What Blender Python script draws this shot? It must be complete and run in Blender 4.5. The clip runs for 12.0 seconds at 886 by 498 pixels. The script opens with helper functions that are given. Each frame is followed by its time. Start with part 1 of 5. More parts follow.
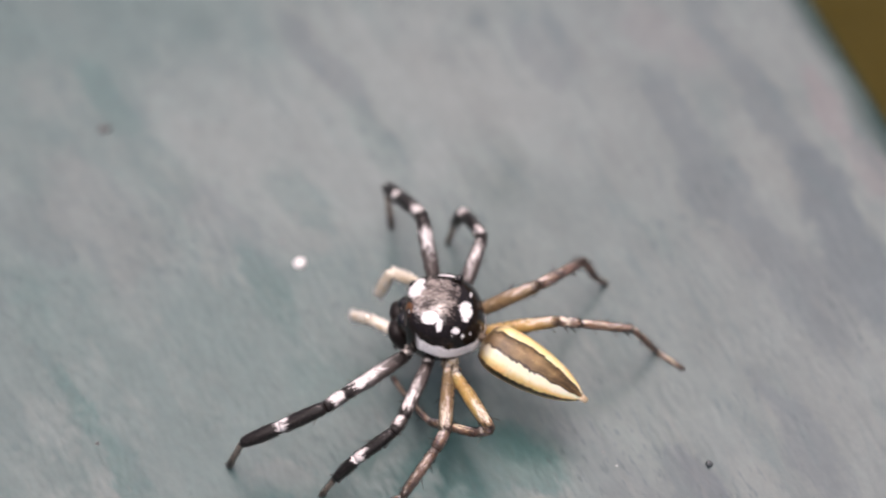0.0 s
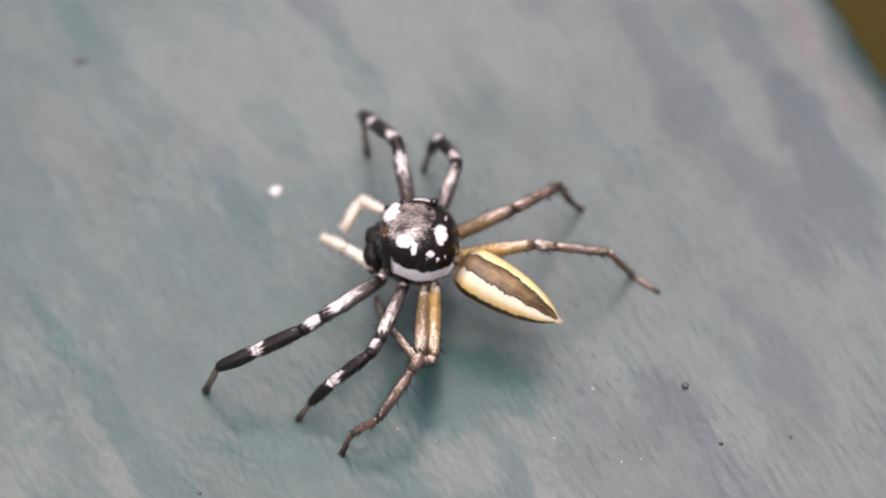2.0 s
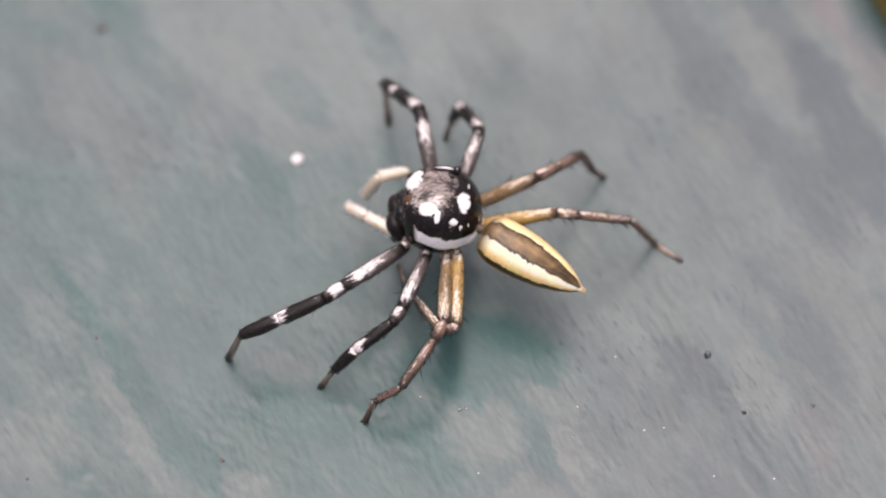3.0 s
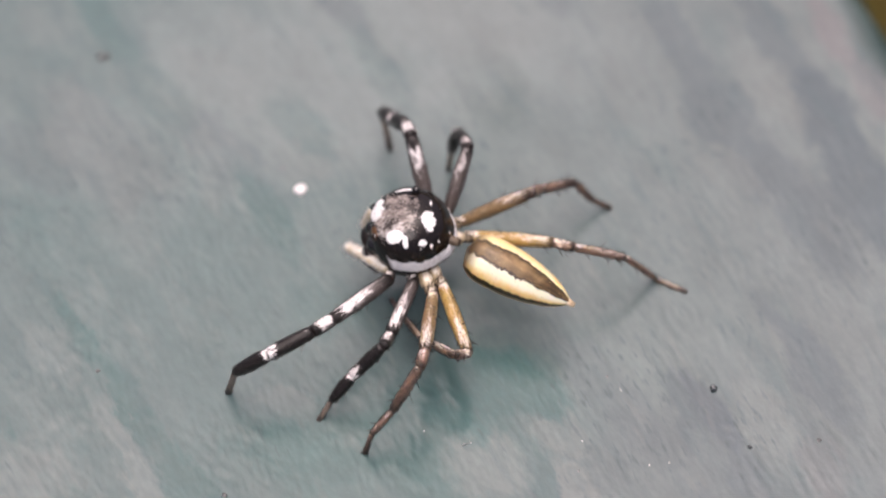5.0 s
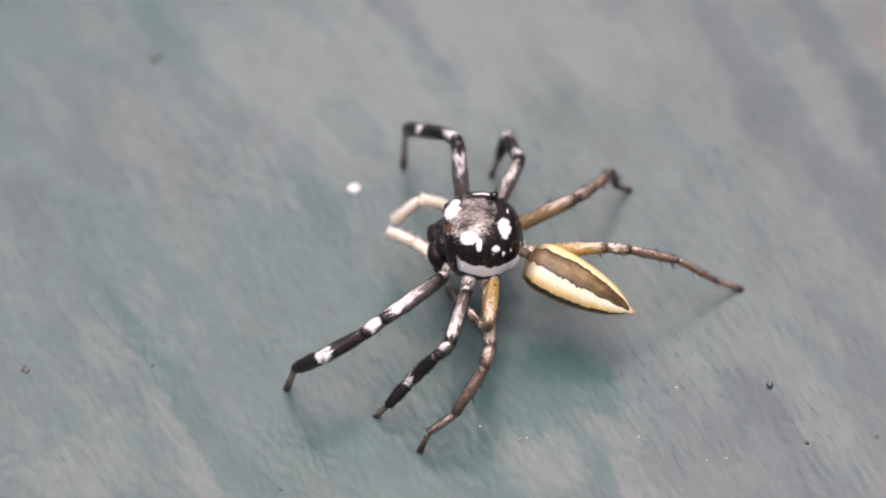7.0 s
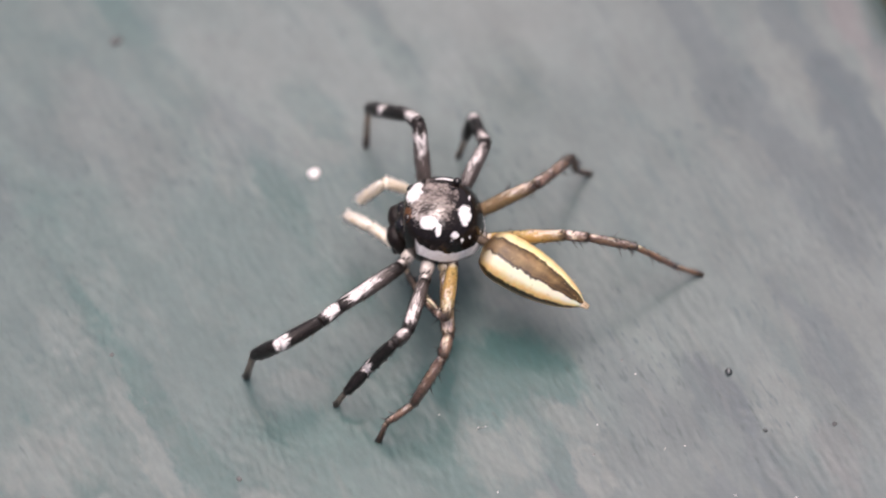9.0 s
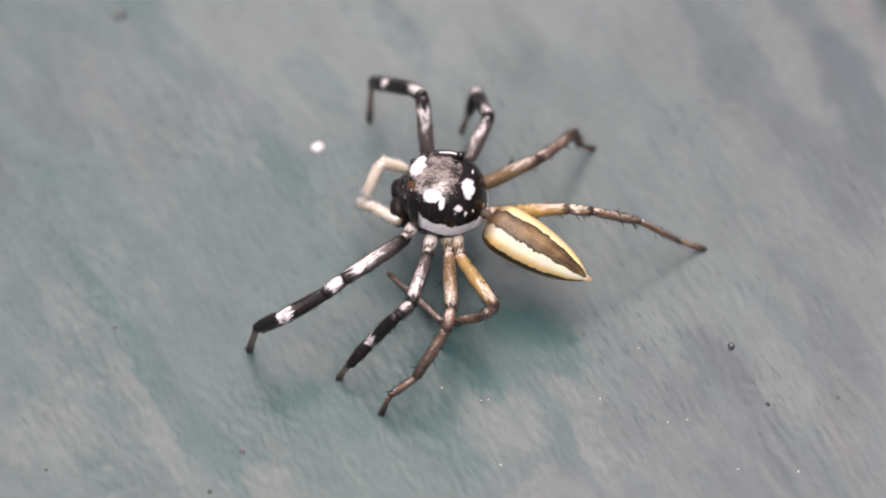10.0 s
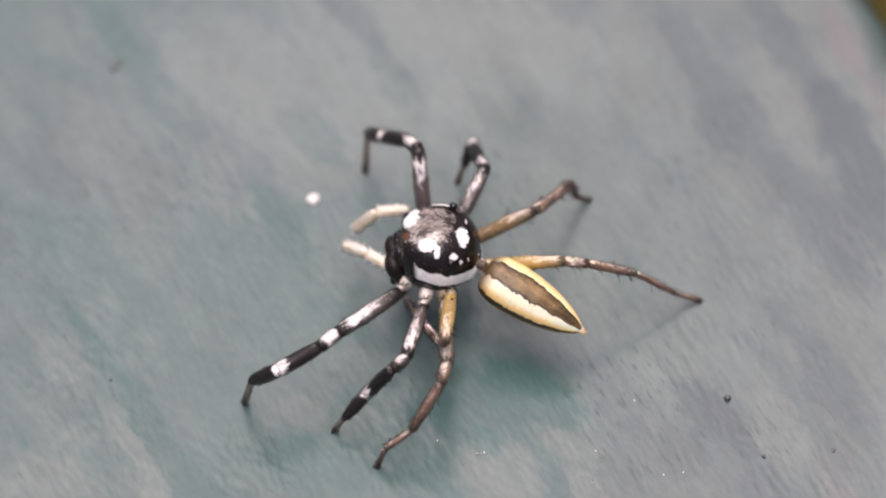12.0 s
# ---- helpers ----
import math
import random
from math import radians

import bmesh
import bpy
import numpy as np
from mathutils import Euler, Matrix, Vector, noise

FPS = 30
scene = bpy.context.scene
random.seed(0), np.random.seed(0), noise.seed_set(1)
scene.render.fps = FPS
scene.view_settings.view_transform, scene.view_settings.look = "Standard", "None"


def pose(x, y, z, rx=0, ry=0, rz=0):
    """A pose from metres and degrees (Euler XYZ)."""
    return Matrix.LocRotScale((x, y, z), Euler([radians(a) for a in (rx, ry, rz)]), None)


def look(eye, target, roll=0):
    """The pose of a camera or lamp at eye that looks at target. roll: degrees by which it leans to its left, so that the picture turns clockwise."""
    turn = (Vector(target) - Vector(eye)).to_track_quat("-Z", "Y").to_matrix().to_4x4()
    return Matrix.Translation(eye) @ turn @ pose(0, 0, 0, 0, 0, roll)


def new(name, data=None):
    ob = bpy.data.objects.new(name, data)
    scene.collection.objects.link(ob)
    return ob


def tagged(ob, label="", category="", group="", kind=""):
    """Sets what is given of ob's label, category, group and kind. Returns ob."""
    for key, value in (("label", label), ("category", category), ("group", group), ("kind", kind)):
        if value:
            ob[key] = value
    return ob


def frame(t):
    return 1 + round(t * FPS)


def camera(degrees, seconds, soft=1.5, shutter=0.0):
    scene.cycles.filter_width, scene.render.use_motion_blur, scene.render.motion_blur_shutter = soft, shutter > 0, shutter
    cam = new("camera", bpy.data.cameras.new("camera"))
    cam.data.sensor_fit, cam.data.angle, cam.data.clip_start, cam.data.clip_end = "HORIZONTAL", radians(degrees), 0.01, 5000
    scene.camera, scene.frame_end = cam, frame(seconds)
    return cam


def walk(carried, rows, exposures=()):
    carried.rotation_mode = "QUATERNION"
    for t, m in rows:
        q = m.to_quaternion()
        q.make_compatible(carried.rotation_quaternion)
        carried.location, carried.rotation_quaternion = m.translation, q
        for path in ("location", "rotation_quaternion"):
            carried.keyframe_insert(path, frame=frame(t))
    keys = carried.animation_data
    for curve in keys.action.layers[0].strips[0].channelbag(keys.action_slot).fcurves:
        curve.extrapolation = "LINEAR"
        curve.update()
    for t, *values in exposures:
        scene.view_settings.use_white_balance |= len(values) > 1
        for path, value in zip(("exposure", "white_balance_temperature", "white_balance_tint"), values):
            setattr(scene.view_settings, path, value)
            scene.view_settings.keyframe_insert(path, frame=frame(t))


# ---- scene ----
MM = 0.001          # plans below are in millimetres
cam = camera(16.0, 12.0, soft=1.8, shutter=0.5)
cam.data.dof.use_dof = True
cam.data.dof.focus_distance = 0.0783
cam.data.dof.aperture_fstop = 46.0


def view(x, y, away, roll, tilt):
    """The hand-held camera: the point of the board it looks at, its distance from there, its roll and how steeply it looks down."""
    at = Vector((x, y, 0)) * MM
    ahead = Vector((0, math.cos(radians(tilt)), -math.sin(radians(tilt))))
    return look(at - ahead * away * MM, at, roll)


walk(cam, [
    (0, view(3.811, 0.455, 84.17, 0.21, 51.70)),
    (0.1, view(4.058, 0.354, 84.00, 0.21, 51.70)),
    (0.2, view(4.237, 0.318, 83.82, 0.21, 51.69)),
    (0.3, view(3.941, 0.131, 83.64, 0.20, 51.69)),
    (0.4, view(3.577, -0.249, 83.46, 0.20, 51.69)),
    (0.5, view(3.412, -0.716, 83.28, 0.20, 51.69)),
    (0.6, view(3.669, -0.901, 83.22, 0.17, 51.72)),
    (0.7, view(3.699, -0.945, 83.15, 0.13, 51.76)),
    (0.8, view(3.589, -0.875, 83.09, 0.09, 51.79)),
    (0.9, view(3.631, -0.804, 83.03, 0.06, 51.83)),
    (1, view(3.896, -1.432, 82.97, 0.01, 51.86)),
    (1.1, view(4.000, -1.473, 82.90, -0.06, 52.02)),
    (1.2, view(4.174, -1.484, 82.82, -0.12, 52.18)),
    (1.3, view(4.261, -1.591, 82.75, -0.19, 52.34)),
    (1.4, view(4.645, -1.623, 82.68, -0.26, 52.50)),
    (1.5, view(4.784, -1.619, 82.60, -0.33, 52.66)),
    (1.6, view(5.008, -1.787, 82.61, -0.31, 52.50)),
    (1.7, view(5.145, -2.152, 82.62, -0.28, 52.34)),
    (1.8, view(5.215, -2.284, 82.63, -0.26, 52.18)),
    (1.9, view(4.696, -1.889, 82.64, -0.24, 52.02)),
    (2, view(4.446, -2.013, 82.65, -0.21, 51.85)),
    (2.1, view(4.636, -2.504, 82.48, -0.17, 52.18)),
    (2.2, view(4.557, -2.656, 82.31, -0.12, 52.51)),
    (2.4, view(4.320, -3.313, 81.97, -0.03, 53.17)),
    (2.5, view(4.084, -3.349, 81.80, 0.02, 53.49)),
    (2.8, view(4.095, -3.284, 81.90, -0.06, 52.82)),
    (3, view(3.866, -3.061, 81.97, -0.11, 52.37)),
    (3.2, view(3.885, -2.928, 81.82, -0.01, 52.46)),
    (4.8, view(3.865, -3.112, 81.49, 0.06, 53.21)),
    (4.9, view(3.784, -2.508, 81.78, -0.00, 52.82)),
    (5, view(3.764, -2.020, 82.08, -0.07, 52.43)),
    (5.1, view(3.714, -1.774, 82.24, -0.08, 52.10)),
    (5.2, view(3.671, -1.529, 82.38, -0.08, 51.78)),
    (5.3, view(3.659, -1.302, 82.54, -0.09, 51.45)),
    (5.4, view(3.679, -1.152, 82.68, -0.10, 51.13)),
    (5.5, view(3.705, -1.068, 82.83, -0.11, 50.80)),
    (5.6, view(3.636, -1.088, 82.59, -0.04, 50.80)),
    (5.7, view(3.055, -1.267, 82.36, 0.02, 50.80)),
    (5.8, view(2.415, -1.449, 82.12, 0.08, 50.80)),
    (5.9, view(1.980, -2.285, 81.88, 0.15, 50.80)),
    (6, view(2.192, -2.371, 81.64, 0.21, 50.79)),
    (6.1, view(2.086, -2.663, 81.58, 0.16, 51.11)),
    (6.2, view(2.400, -2.934, 81.51, 0.11, 51.44)),
    (6.3, view(2.711, -3.012, 81.46, 0.07, 51.76)),
    (6.4, view(2.584, -2.974, 81.40, 0.02, 52.08)),
    (6.5, view(2.704, -3.028, 81.33, -0.03, 52.40)),
    (6.6, view(2.791, -2.897, 81.46, 0.01, 52.10)),
    (6.9, view(2.648, -2.417, 81.83, 0.13, 51.21)),
    (7, view(2.354, -2.076, 81.95, 0.16, 50.91)),
    (7.2, view(2.557, -2.281, 81.88, 0.14, 51.05)),
    (8.8, view(3.187, -3.077, 81.41, -0.11, 52.17)),
    (8.9, view(3.475, -2.464, 81.51, -0.11, 52.34)),
    (9, view(3.399, -2.545, 81.62, -0.12, 52.51)),
    (9.1, view(3.316, -2.873, 81.46, -0.07, 52.57)),
    (9.2, view(3.155, -3.193, 81.29, -0.03, 52.63)),
    (9.3, view(2.907, -3.610, 81.12, 0.01, 52.69)),
    (9.4, view(2.910, -3.833, 80.96, 0.05, 52.75)),
    (9.5, view(2.857, -3.846, 80.79, 0.09, 52.81)),
    (9.6, view(2.924, -3.844, 80.87, 0.09, 52.79)),
    (9.7, view(3.059, -3.809, 80.93, 0.07, 52.77)),
    (9.8, view(3.499, -3.422, 81.01, 0.06, 52.74)),
    (9.9, view(3.412, -3.445, 81.08, 0.05, 52.72)),
    (10, view(3.317, -3.394, 81.15, 0.03, 52.70)),
    (10.1, view(3.401, -3.460, 81.09, 0.07, 52.54)),
    (10.3, view(3.106, -3.486, 80.96, 0.14, 52.24)),
    (10.4, view(3.125, -3.518, 80.90, 0.17, 52.09)),
    (10.5, view(2.856, -3.554, 80.83, 0.21, 51.93)),
    (10.6, view(2.802, -3.786, 80.80, 0.19, 52.11)),
    (10.7, view(2.778, -4.158, 80.77, 0.15, 52.29)),
    (10.8, view(2.702, -4.218, 80.74, 0.13, 52.46)),
    (10.9, view(2.831, -4.102, 80.72, 0.09, 52.64)),
    (11, view(2.980, -4.117, 80.68, 0.07, 52.82)),
    (11.1, view(3.105, -3.725, 80.88, 0.05, 52.84)),
    (11.2, view(3.081, -3.234, 81.06, 0.02, 52.86)),
    (11.3, view(2.976, -3.150, 81.24, 0.01, 52.88)),
    (11.5, view(3.550, -2.576, 81.61, -0.03, 52.92)),
    (11.6, view(3.595, -2.436, 81.71, -0.03, 52.75)),
    (11.7, view(3.597, -2.316, 81.82, -0.02, 52.59)),
    (11.8, view(3.627, -2.176, 81.92, -0.01, 52.43)),
    (12, view(3.427, -1.707, 82.12, -0.00, 52.10)),
], exposures=[(0.0, 0.50, 6500, 20), (2.0, 0.48, 6500, 20), (3.2, 0.47, 6500, 20), (5.5, 0.52, 6500, 20), (7.2, 0.52, 6500, 20), (8.8, 0.48, 6500, 20), (12.0, 0.48, 6500, 20)])

# ---- light: bright clouded sky, sun behind thin cloud on the far side ----
world = bpy.data.worlds.new("sky")
scene.world = world
world.use_nodes = True
wn, wl = world.node_tree.nodes, world.node_tree.links
sky = wn.new("ShaderNodeTexSky")
sky.sky_type = "NISHITA"
sky.sun_disc = False
sky.sun_elevation = radians(79)
sky.sun_rotation = radians(0)
sky.air_density = 0.4
sky.dust_density = 8.0
sky.ozone_density = 0.6
back = wn["Background"]
back.inputs["Strength"].default_value = 0.13
wl.new(sky.outputs["Color"], back.inputs["Color"])
sun_data = bpy.data.lights.new("sun", "SUN")
sun_data.energy = 0.9
sun_data.angle = radians(40)
sun_data.color = (1.0, 0.95, 0.88)
sun = new("sun", sun_data)
sun.matrix_world = look((-0.12, -0.45, 0.94), (0, 0, 0))


# ---- materials ----
def shader(name, rough=0.5, spec=0.5):
    m = bpy.data.materials.new(name)
    m.use_nodes = True
    b = m.node_tree.nodes["Principled BSDF"]
    b.inputs["Roughness"].default_value = rough
    b.inputs["Specular IOR Level"].default_value = spec
    return m, m.node_tree.nodes, m.node_tree.links, b


def math_node(n, l, op, a, b=None, clamp=False):
    k = n.new("ShaderNodeMath")
    k.operation, k.use_clamp = op, clamp
    for i, v in enumerate((a, b)):
        if v is None:
            continue
        if isinstance(v, (int, float)):
            k.inputs[i].default_value = v
        else:
            l.new(v, k.inputs[i])
    return k.outputs[0]


def noise_node(n, l, vec, scale, detail=4.0, rough=0.55, stretch=None):
    if stretch:
        mp = n.new("ShaderNodeMapping")
        mp.inputs["Scale"].default_value = stretch
        l.new(vec, mp.inputs["Vector"])
        vec = mp.outputs[0]
    k = n.new("ShaderNodeTexNoise")
    k.inputs["Scale"].default_value = scale
    k.inputs["Detail"].default_value = detail
    k.inputs["Roughness"].default_value = rough
    l.new(vec, k.inputs["Vector"])
    return k.outputs["Fac"]


def ramp_node(n, l, fac, stops, mode="LINEAR"):
    k = n.new("ShaderNodeValToRGB")
    e = k.color_ramp.elements
    k.color_ramp.interpolation = mode
    while len(e) < len(stops):
        e.new(0.5)
    for el, (p, c) in zip(e, stops):
        el.position = p
        el.color = (*c, 1) if isinstance(c, tuple) else (c, c, c, 1)
    l.new(fac, k.inputs["Fac"])
    return k.outputs["Color"]


def mix_node(n, l, fac, a, b, blend="MIX"):
    k = n.new("ShaderNodeMix")
    k.data_type, k.blend_type = "RGBA", blend
    for s, v in ((k.inputs["Factor"], fac), (k.inputs["A"], a), (k.inputs["B"], b)):
        if isinstance(v, (int, float)):
            s.default_value = v
        elif isinstance(v, tuple):
            s.default_value = (*v, 1)
        else:
            l.new(v, s)
    return k.outputs["Result"]


def bump_node(n, l, height, strength, distance, normal=None):
    k = n.new("ShaderNodeBump")
    k.inputs["Strength"].default_value = strength
    k.inputs["Distance"].default_value = distance
    l.new(height, k.inputs["Height"])
    if normal is not None:
        l.new(normal, k.inputs["Normal"])
    return k.outputs["Normal"]


def coords(n, what="Object"):
    return n.new("ShaderNodeTexCoord").outputs[what]


# patches of wear on the board (mm along its own x and y): place, turn in degrees, half-width, half-length, strength
TEAL_WEAR = (
    (-6.9, -2.0, 9, 0.34, 1.59, 0.60), (-6.3, -4.9, 6, 0.40, 1.98, 0.60), (-5.7, -8.1, 14, 0.44, 1.71, 0.60), (-9.3, -4.8, 2, 0.21, 0.85, 0.40), (-8.5, -7.3, 12, 0.46, 1.33, 0.35),
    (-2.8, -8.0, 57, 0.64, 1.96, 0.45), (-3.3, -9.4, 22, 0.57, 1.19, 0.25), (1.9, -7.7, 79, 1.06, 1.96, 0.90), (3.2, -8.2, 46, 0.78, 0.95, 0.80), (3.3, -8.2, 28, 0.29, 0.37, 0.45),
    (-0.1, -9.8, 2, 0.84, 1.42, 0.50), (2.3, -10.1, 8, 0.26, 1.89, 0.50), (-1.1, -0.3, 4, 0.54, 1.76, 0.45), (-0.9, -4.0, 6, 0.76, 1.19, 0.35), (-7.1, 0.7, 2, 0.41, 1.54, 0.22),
    (-3.0, 7.4, 10, 0.49, 1.75, 0.38), (-2.4, 4.5, 13, 0.58, 1.67, 0.27), (3.5, 3.1, 6, 0.50, 1.90, 0.27), (0.7, 2.0, 20, 0.55, 1.45, 0.30),
)
SLATE_WEAR = (
    (2.4, -11.4, 10, 0.34, 1.24, 0.50), (7.1, -10.7, 5, 0.46, 1.49, 0.90), (7.1, -12.9, 3, 0.45, 1.32, 0.50), (6.5, -10.1, -8, 0.26, 1.38, 0.50), (5.1, -9.1, 10, 0.70, 2.51, 0.30),
    (10.0, -10.1, 2, 0.55, 2.40, 0.60), (6.0, -13.8, 13, 0.57, 1.17, 0.55), (-1.4, 1.6, 22, 0.63, 1.96, 0.30), (3.0, 6.5, 14, 0.52, 2.31, 0.40), (-6.3, 3.6, 17, 0.80, 1.61, 0.30),
    (9.1, 4.7, 10, 0.89, 1.67, 0.35), (13.8, 3.8, -5, 0.68, 1.66, 0.42), (13.9, 0.8, 4, 0.52, 2.13, 0.50), (14.0, -3.0, -2, 0.78, 2.35, 0.80), (11.4, 1.0, 0, 0.63, 1.94, 0.48),
    (11.4, -1.7, 3, 0.84, 1.54, 0.50), (11.7, -3.8, 9, 0.89, 1.43, 0.55), (-8.1, 2.5, -3, 0.56, 1.39, 0.35), (13.8, -5.8, -3, 0.97, 2.17, 0.75),
    (12.3, -6.0, -4, 0.79, 2.17, 0.55),
)
CHALK_WEAR = (
    (-6.7, -7.0, 7, 0.36, 2.87, 0.50), (-9.3, -6.1, 4, 0.97, 1.41, 0.45), (-7.7, -2.7, 13, 0.41, 1.18, 0.30), (-2.5, -6.5, 40, 0.54, 0.99, 0.35), (-4.7, -9.7, 14, 0.54, 1.12, 0.50),
    (1.3, -10.0, 39, 1.03, 1.09, 0.55), (1.5, -12.7, 18, 0.94, 0.87, 0.50), (3.1, -11.3, 12, 0.42, 0.91, 0.55), (8.2, -11.1, -2, 0.64, 1.83, 0.50), (3.2, -9.8, 29, 0.53, 0.79, 0.40),
    (-4.9, -0.1, 22, 0.70, 1.12, 0.20), (-1.9, 1.3, -2, 0.50, 1.49, 0.30), (0.3, 0.8, 32, 0.59, 0.95, 0.35), (-4.3, 8.4, 11, 0.70, 1.32, 0.30), (-0.6, 4.2, 15, 0.63, 1.41, 0.25),
    (6.7, 4.6, 15, 1.35, 2.47, 0.40), (13.0, -1.2, 5, 0.69, 1.62, 0.65), (14.6, 3.3, 22, 0.64, 1.12, 0.40), (9.7, -0.3, 1, 0.91, 2.69, 0.35), (10.7, -3.7, 7, 0.58, 1.15, 0.40),
    (-5.8, 4.9, 20, 1.67, 3.19, 0.22),
)
ROSE_WEAR = (
    (15.5, -0.2, -0, 0.43, 1.47, 0.80), (15.6, -2.6, 1, 0.51, 1.43, 0.60), (12.9, 3.2, 1, 0.52, 0.99, 0.35), (12.1, 4.5, 24, 0.73, 1.11, 0.35), (9.0, -13.3, 1, 0.56, 1.19, 0.30),
    (-4.4, 3.3, 15, 1.22, 3.04, 0.24),
)


def wear_mask(n, l, p, patches):
    """1 on soft patches of wear, 0 between them."""
    mask = None
    for x, y, turn, wide, long, strength in patches:
        mp = n.new("ShaderNodeMapping")
        mp.vector_type = "TEXTURE"
        mp.inputs["Location"].default_value = (x * MM, y * MM, 0)
        mp.inputs["Rotation"].default_value = (0, 0, radians(turn))
        mp.inputs["Scale"].default_value = (wide * MM, long * MM, 1000.0)
        l.new(p, mp.inputs["Vector"])
        ln = n.new("ShaderNodeVectorMath")
        ln.operation = "LENGTH"
        l.new(mp.outputs[0], ln.inputs[0])
        k = math_node(n, l, "SUBTRACT", 1.2, ln.outputs["Value"], True)
        k = math_node(n, l, "MULTIPLY", k, strength * 2.2)
        k = math_node(n, l, "MINIMUM", k, strength)
        mask = k if mask is None else math_node(n, l, "MAXIMUM", mask, k)
    return mask


def board_paint():
    m, n, l, b = shader("weathered_teal_paint", 0.4, 0.54)
    raw = coords(n)
    cut = n.new("ShaderNodeSeparateXYZ")
    l.new(raw, cut.inputs[0])
    # the grain fans out slightly from the edge
    fan = math_node(n, l, "MULTIPLY", math_node(n, l, "SUBTRACT", 0.017, cut.outputs[0]), 4.85)
    bent = math_node(n, l, "ADD", cut.outputs[0], math_node(n, l, "MULTIPLY", fan, cut.outputs[1]))
    join = n.new("ShaderNodeCombineXYZ")
    l.new(bent, join.inputs[0])
    l.new(cut.outputs[1], join.inputs[1])
    l.new(cut.outputs[2], join.inputs[2])
    p = join.outputs[0]
    wander = noise_node(n, l, p, 1.0, 3.0, 0.5, (240.0, 60.0, 100.0))
    across = math_node(n, l, "ADD", bent, math_node(n, l, "MULTIPLY", math_node(n, l, "SUBTRACT", wander, 0.5), 0.0035))
    u = math_node(n, l, "MULTIPLY", math_node(n, l, "ADD", across, 0.012), 1 / 0.0292, True)
    chalk, slate, rose = (0.130, 0.146, 0.145), (0.072, 0.090, 0.101), (0.150, 0.139, 0.142)
    mid, pale, edge = (0.090, 0.125, 0.124), (0.110, 0.136, 0.134), (0.026, 0.049, 0.042)
    tone = ramp_node(n, l, u, [
        (0.0, (0.098, 0.126, 0.126)), (0.22, mid), (0.45, (0.095, 0.128, 0.127)), (0.58, pale), (0.80, (0.117, 0.135, 0.136)), (0.90, chalk), (0.955, chalk), (0.968, (0.058, 0.075, 0.072)), (0.985, edge)])
    # broad tone: barer at the lower end, chalkier at the upper with glare painted in
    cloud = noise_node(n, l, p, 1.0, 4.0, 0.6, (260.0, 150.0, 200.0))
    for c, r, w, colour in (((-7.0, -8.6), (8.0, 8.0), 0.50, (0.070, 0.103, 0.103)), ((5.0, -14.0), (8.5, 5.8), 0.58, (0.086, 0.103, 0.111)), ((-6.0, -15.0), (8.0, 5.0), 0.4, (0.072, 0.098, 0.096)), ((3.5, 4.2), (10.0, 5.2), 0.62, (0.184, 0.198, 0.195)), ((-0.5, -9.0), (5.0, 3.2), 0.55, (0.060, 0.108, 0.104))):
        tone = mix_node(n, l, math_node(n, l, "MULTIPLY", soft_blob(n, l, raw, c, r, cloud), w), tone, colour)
    # cloudy blotches, longer along the grain
    drift = noise_node(n, l, p, 1.0, 5.0, 0.62, (520.0, 210.0, 300.0))
    tone = mix_node(n, l, math_node(n, l, "MULTIPLY", ramp_node(n, l, drift, [(0.50, 0.0), (0.64, 1.0)]), 0.27), tone, (0.138, 0.154, 0.150))
    tone = mix_node(n, l, math_node(n, l, "MULTIPLY", ramp_node(n, l, drift, [(0.34, 1.0), (0.47, 0.0)]), 0.30), tone, (0.064, 0.104, 0.105))
    # separate patches of wear with ragged rims
    ragged = n.new("ShaderNodeTexNoise")
    ragged.inputs["Scale"].default_value = 1.0
    ragged.inputs["Detail"].default_value = 5.0
    ragged.inputs["Roughness"].default_value = 0.66
    mp = n.new("ShaderNodeMapping")
    mp.inputs["Scale"].default_value = (1000.0, 450.0, 500.0)
    l.new(p, mp.inputs["Vector"])
    l.new(mp.outputs[0], ragged.inputs["Vector"])
    push = n.new("ShaderNodeVectorMath")
    push.operation = "MULTIPLY_ADD"
    push.inputs[1].default_value = (0.0016, 0.0030, 0.0)
    push.inputs[2].default_value = (-0.0008, -0.0015, 0.0)
    l.new(ragged.outputs["Color"], push.inputs[0])
    warped = n.new("ShaderNodeVectorMath")
    warped.operation = "ADD"
    l.new(raw, warped.inputs[0])
    l.new(push.outputs[0], warped.inputs[1])
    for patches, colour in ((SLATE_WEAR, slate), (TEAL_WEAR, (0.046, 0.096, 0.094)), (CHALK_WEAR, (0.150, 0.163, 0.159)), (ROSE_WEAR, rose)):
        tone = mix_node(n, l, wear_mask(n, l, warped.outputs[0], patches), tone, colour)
    # a faint ringed water stain
    speckle = noise_node(n, l, p, 1.0, 4.0, 0.7, (1100.0, 700.0, 800.0))
    ring = soft_blob(n, l, raw, (5.95, 1.3), (1.1, 1.7), speckle)
    ring_in = soft_blob(n, l, raw, (5.9, 1.5), (0.75, 1.15), speckle)
    ring = math_node(n, l, "SUBTRACT", ring, math_node(n, l, "MULTIPLY", ring_in, 0.75), True)
    tone = mix_node(n, l, math_node(n, l, "MULTIPLY", ring, 0.36), tone, (0.056, 0.080, 0.072))
    # mottling and brush grain
    blotch = noise_node(n, l, p, 1.0, 6.0, 0.70, (700.0, 420.0, 300.0))
    tone = mix_node(n, l, 0.42, tone, ramp_node(n, l, blotch, [(0.3, 0.36), (0.7, 0.64)]), "OVERLAY")
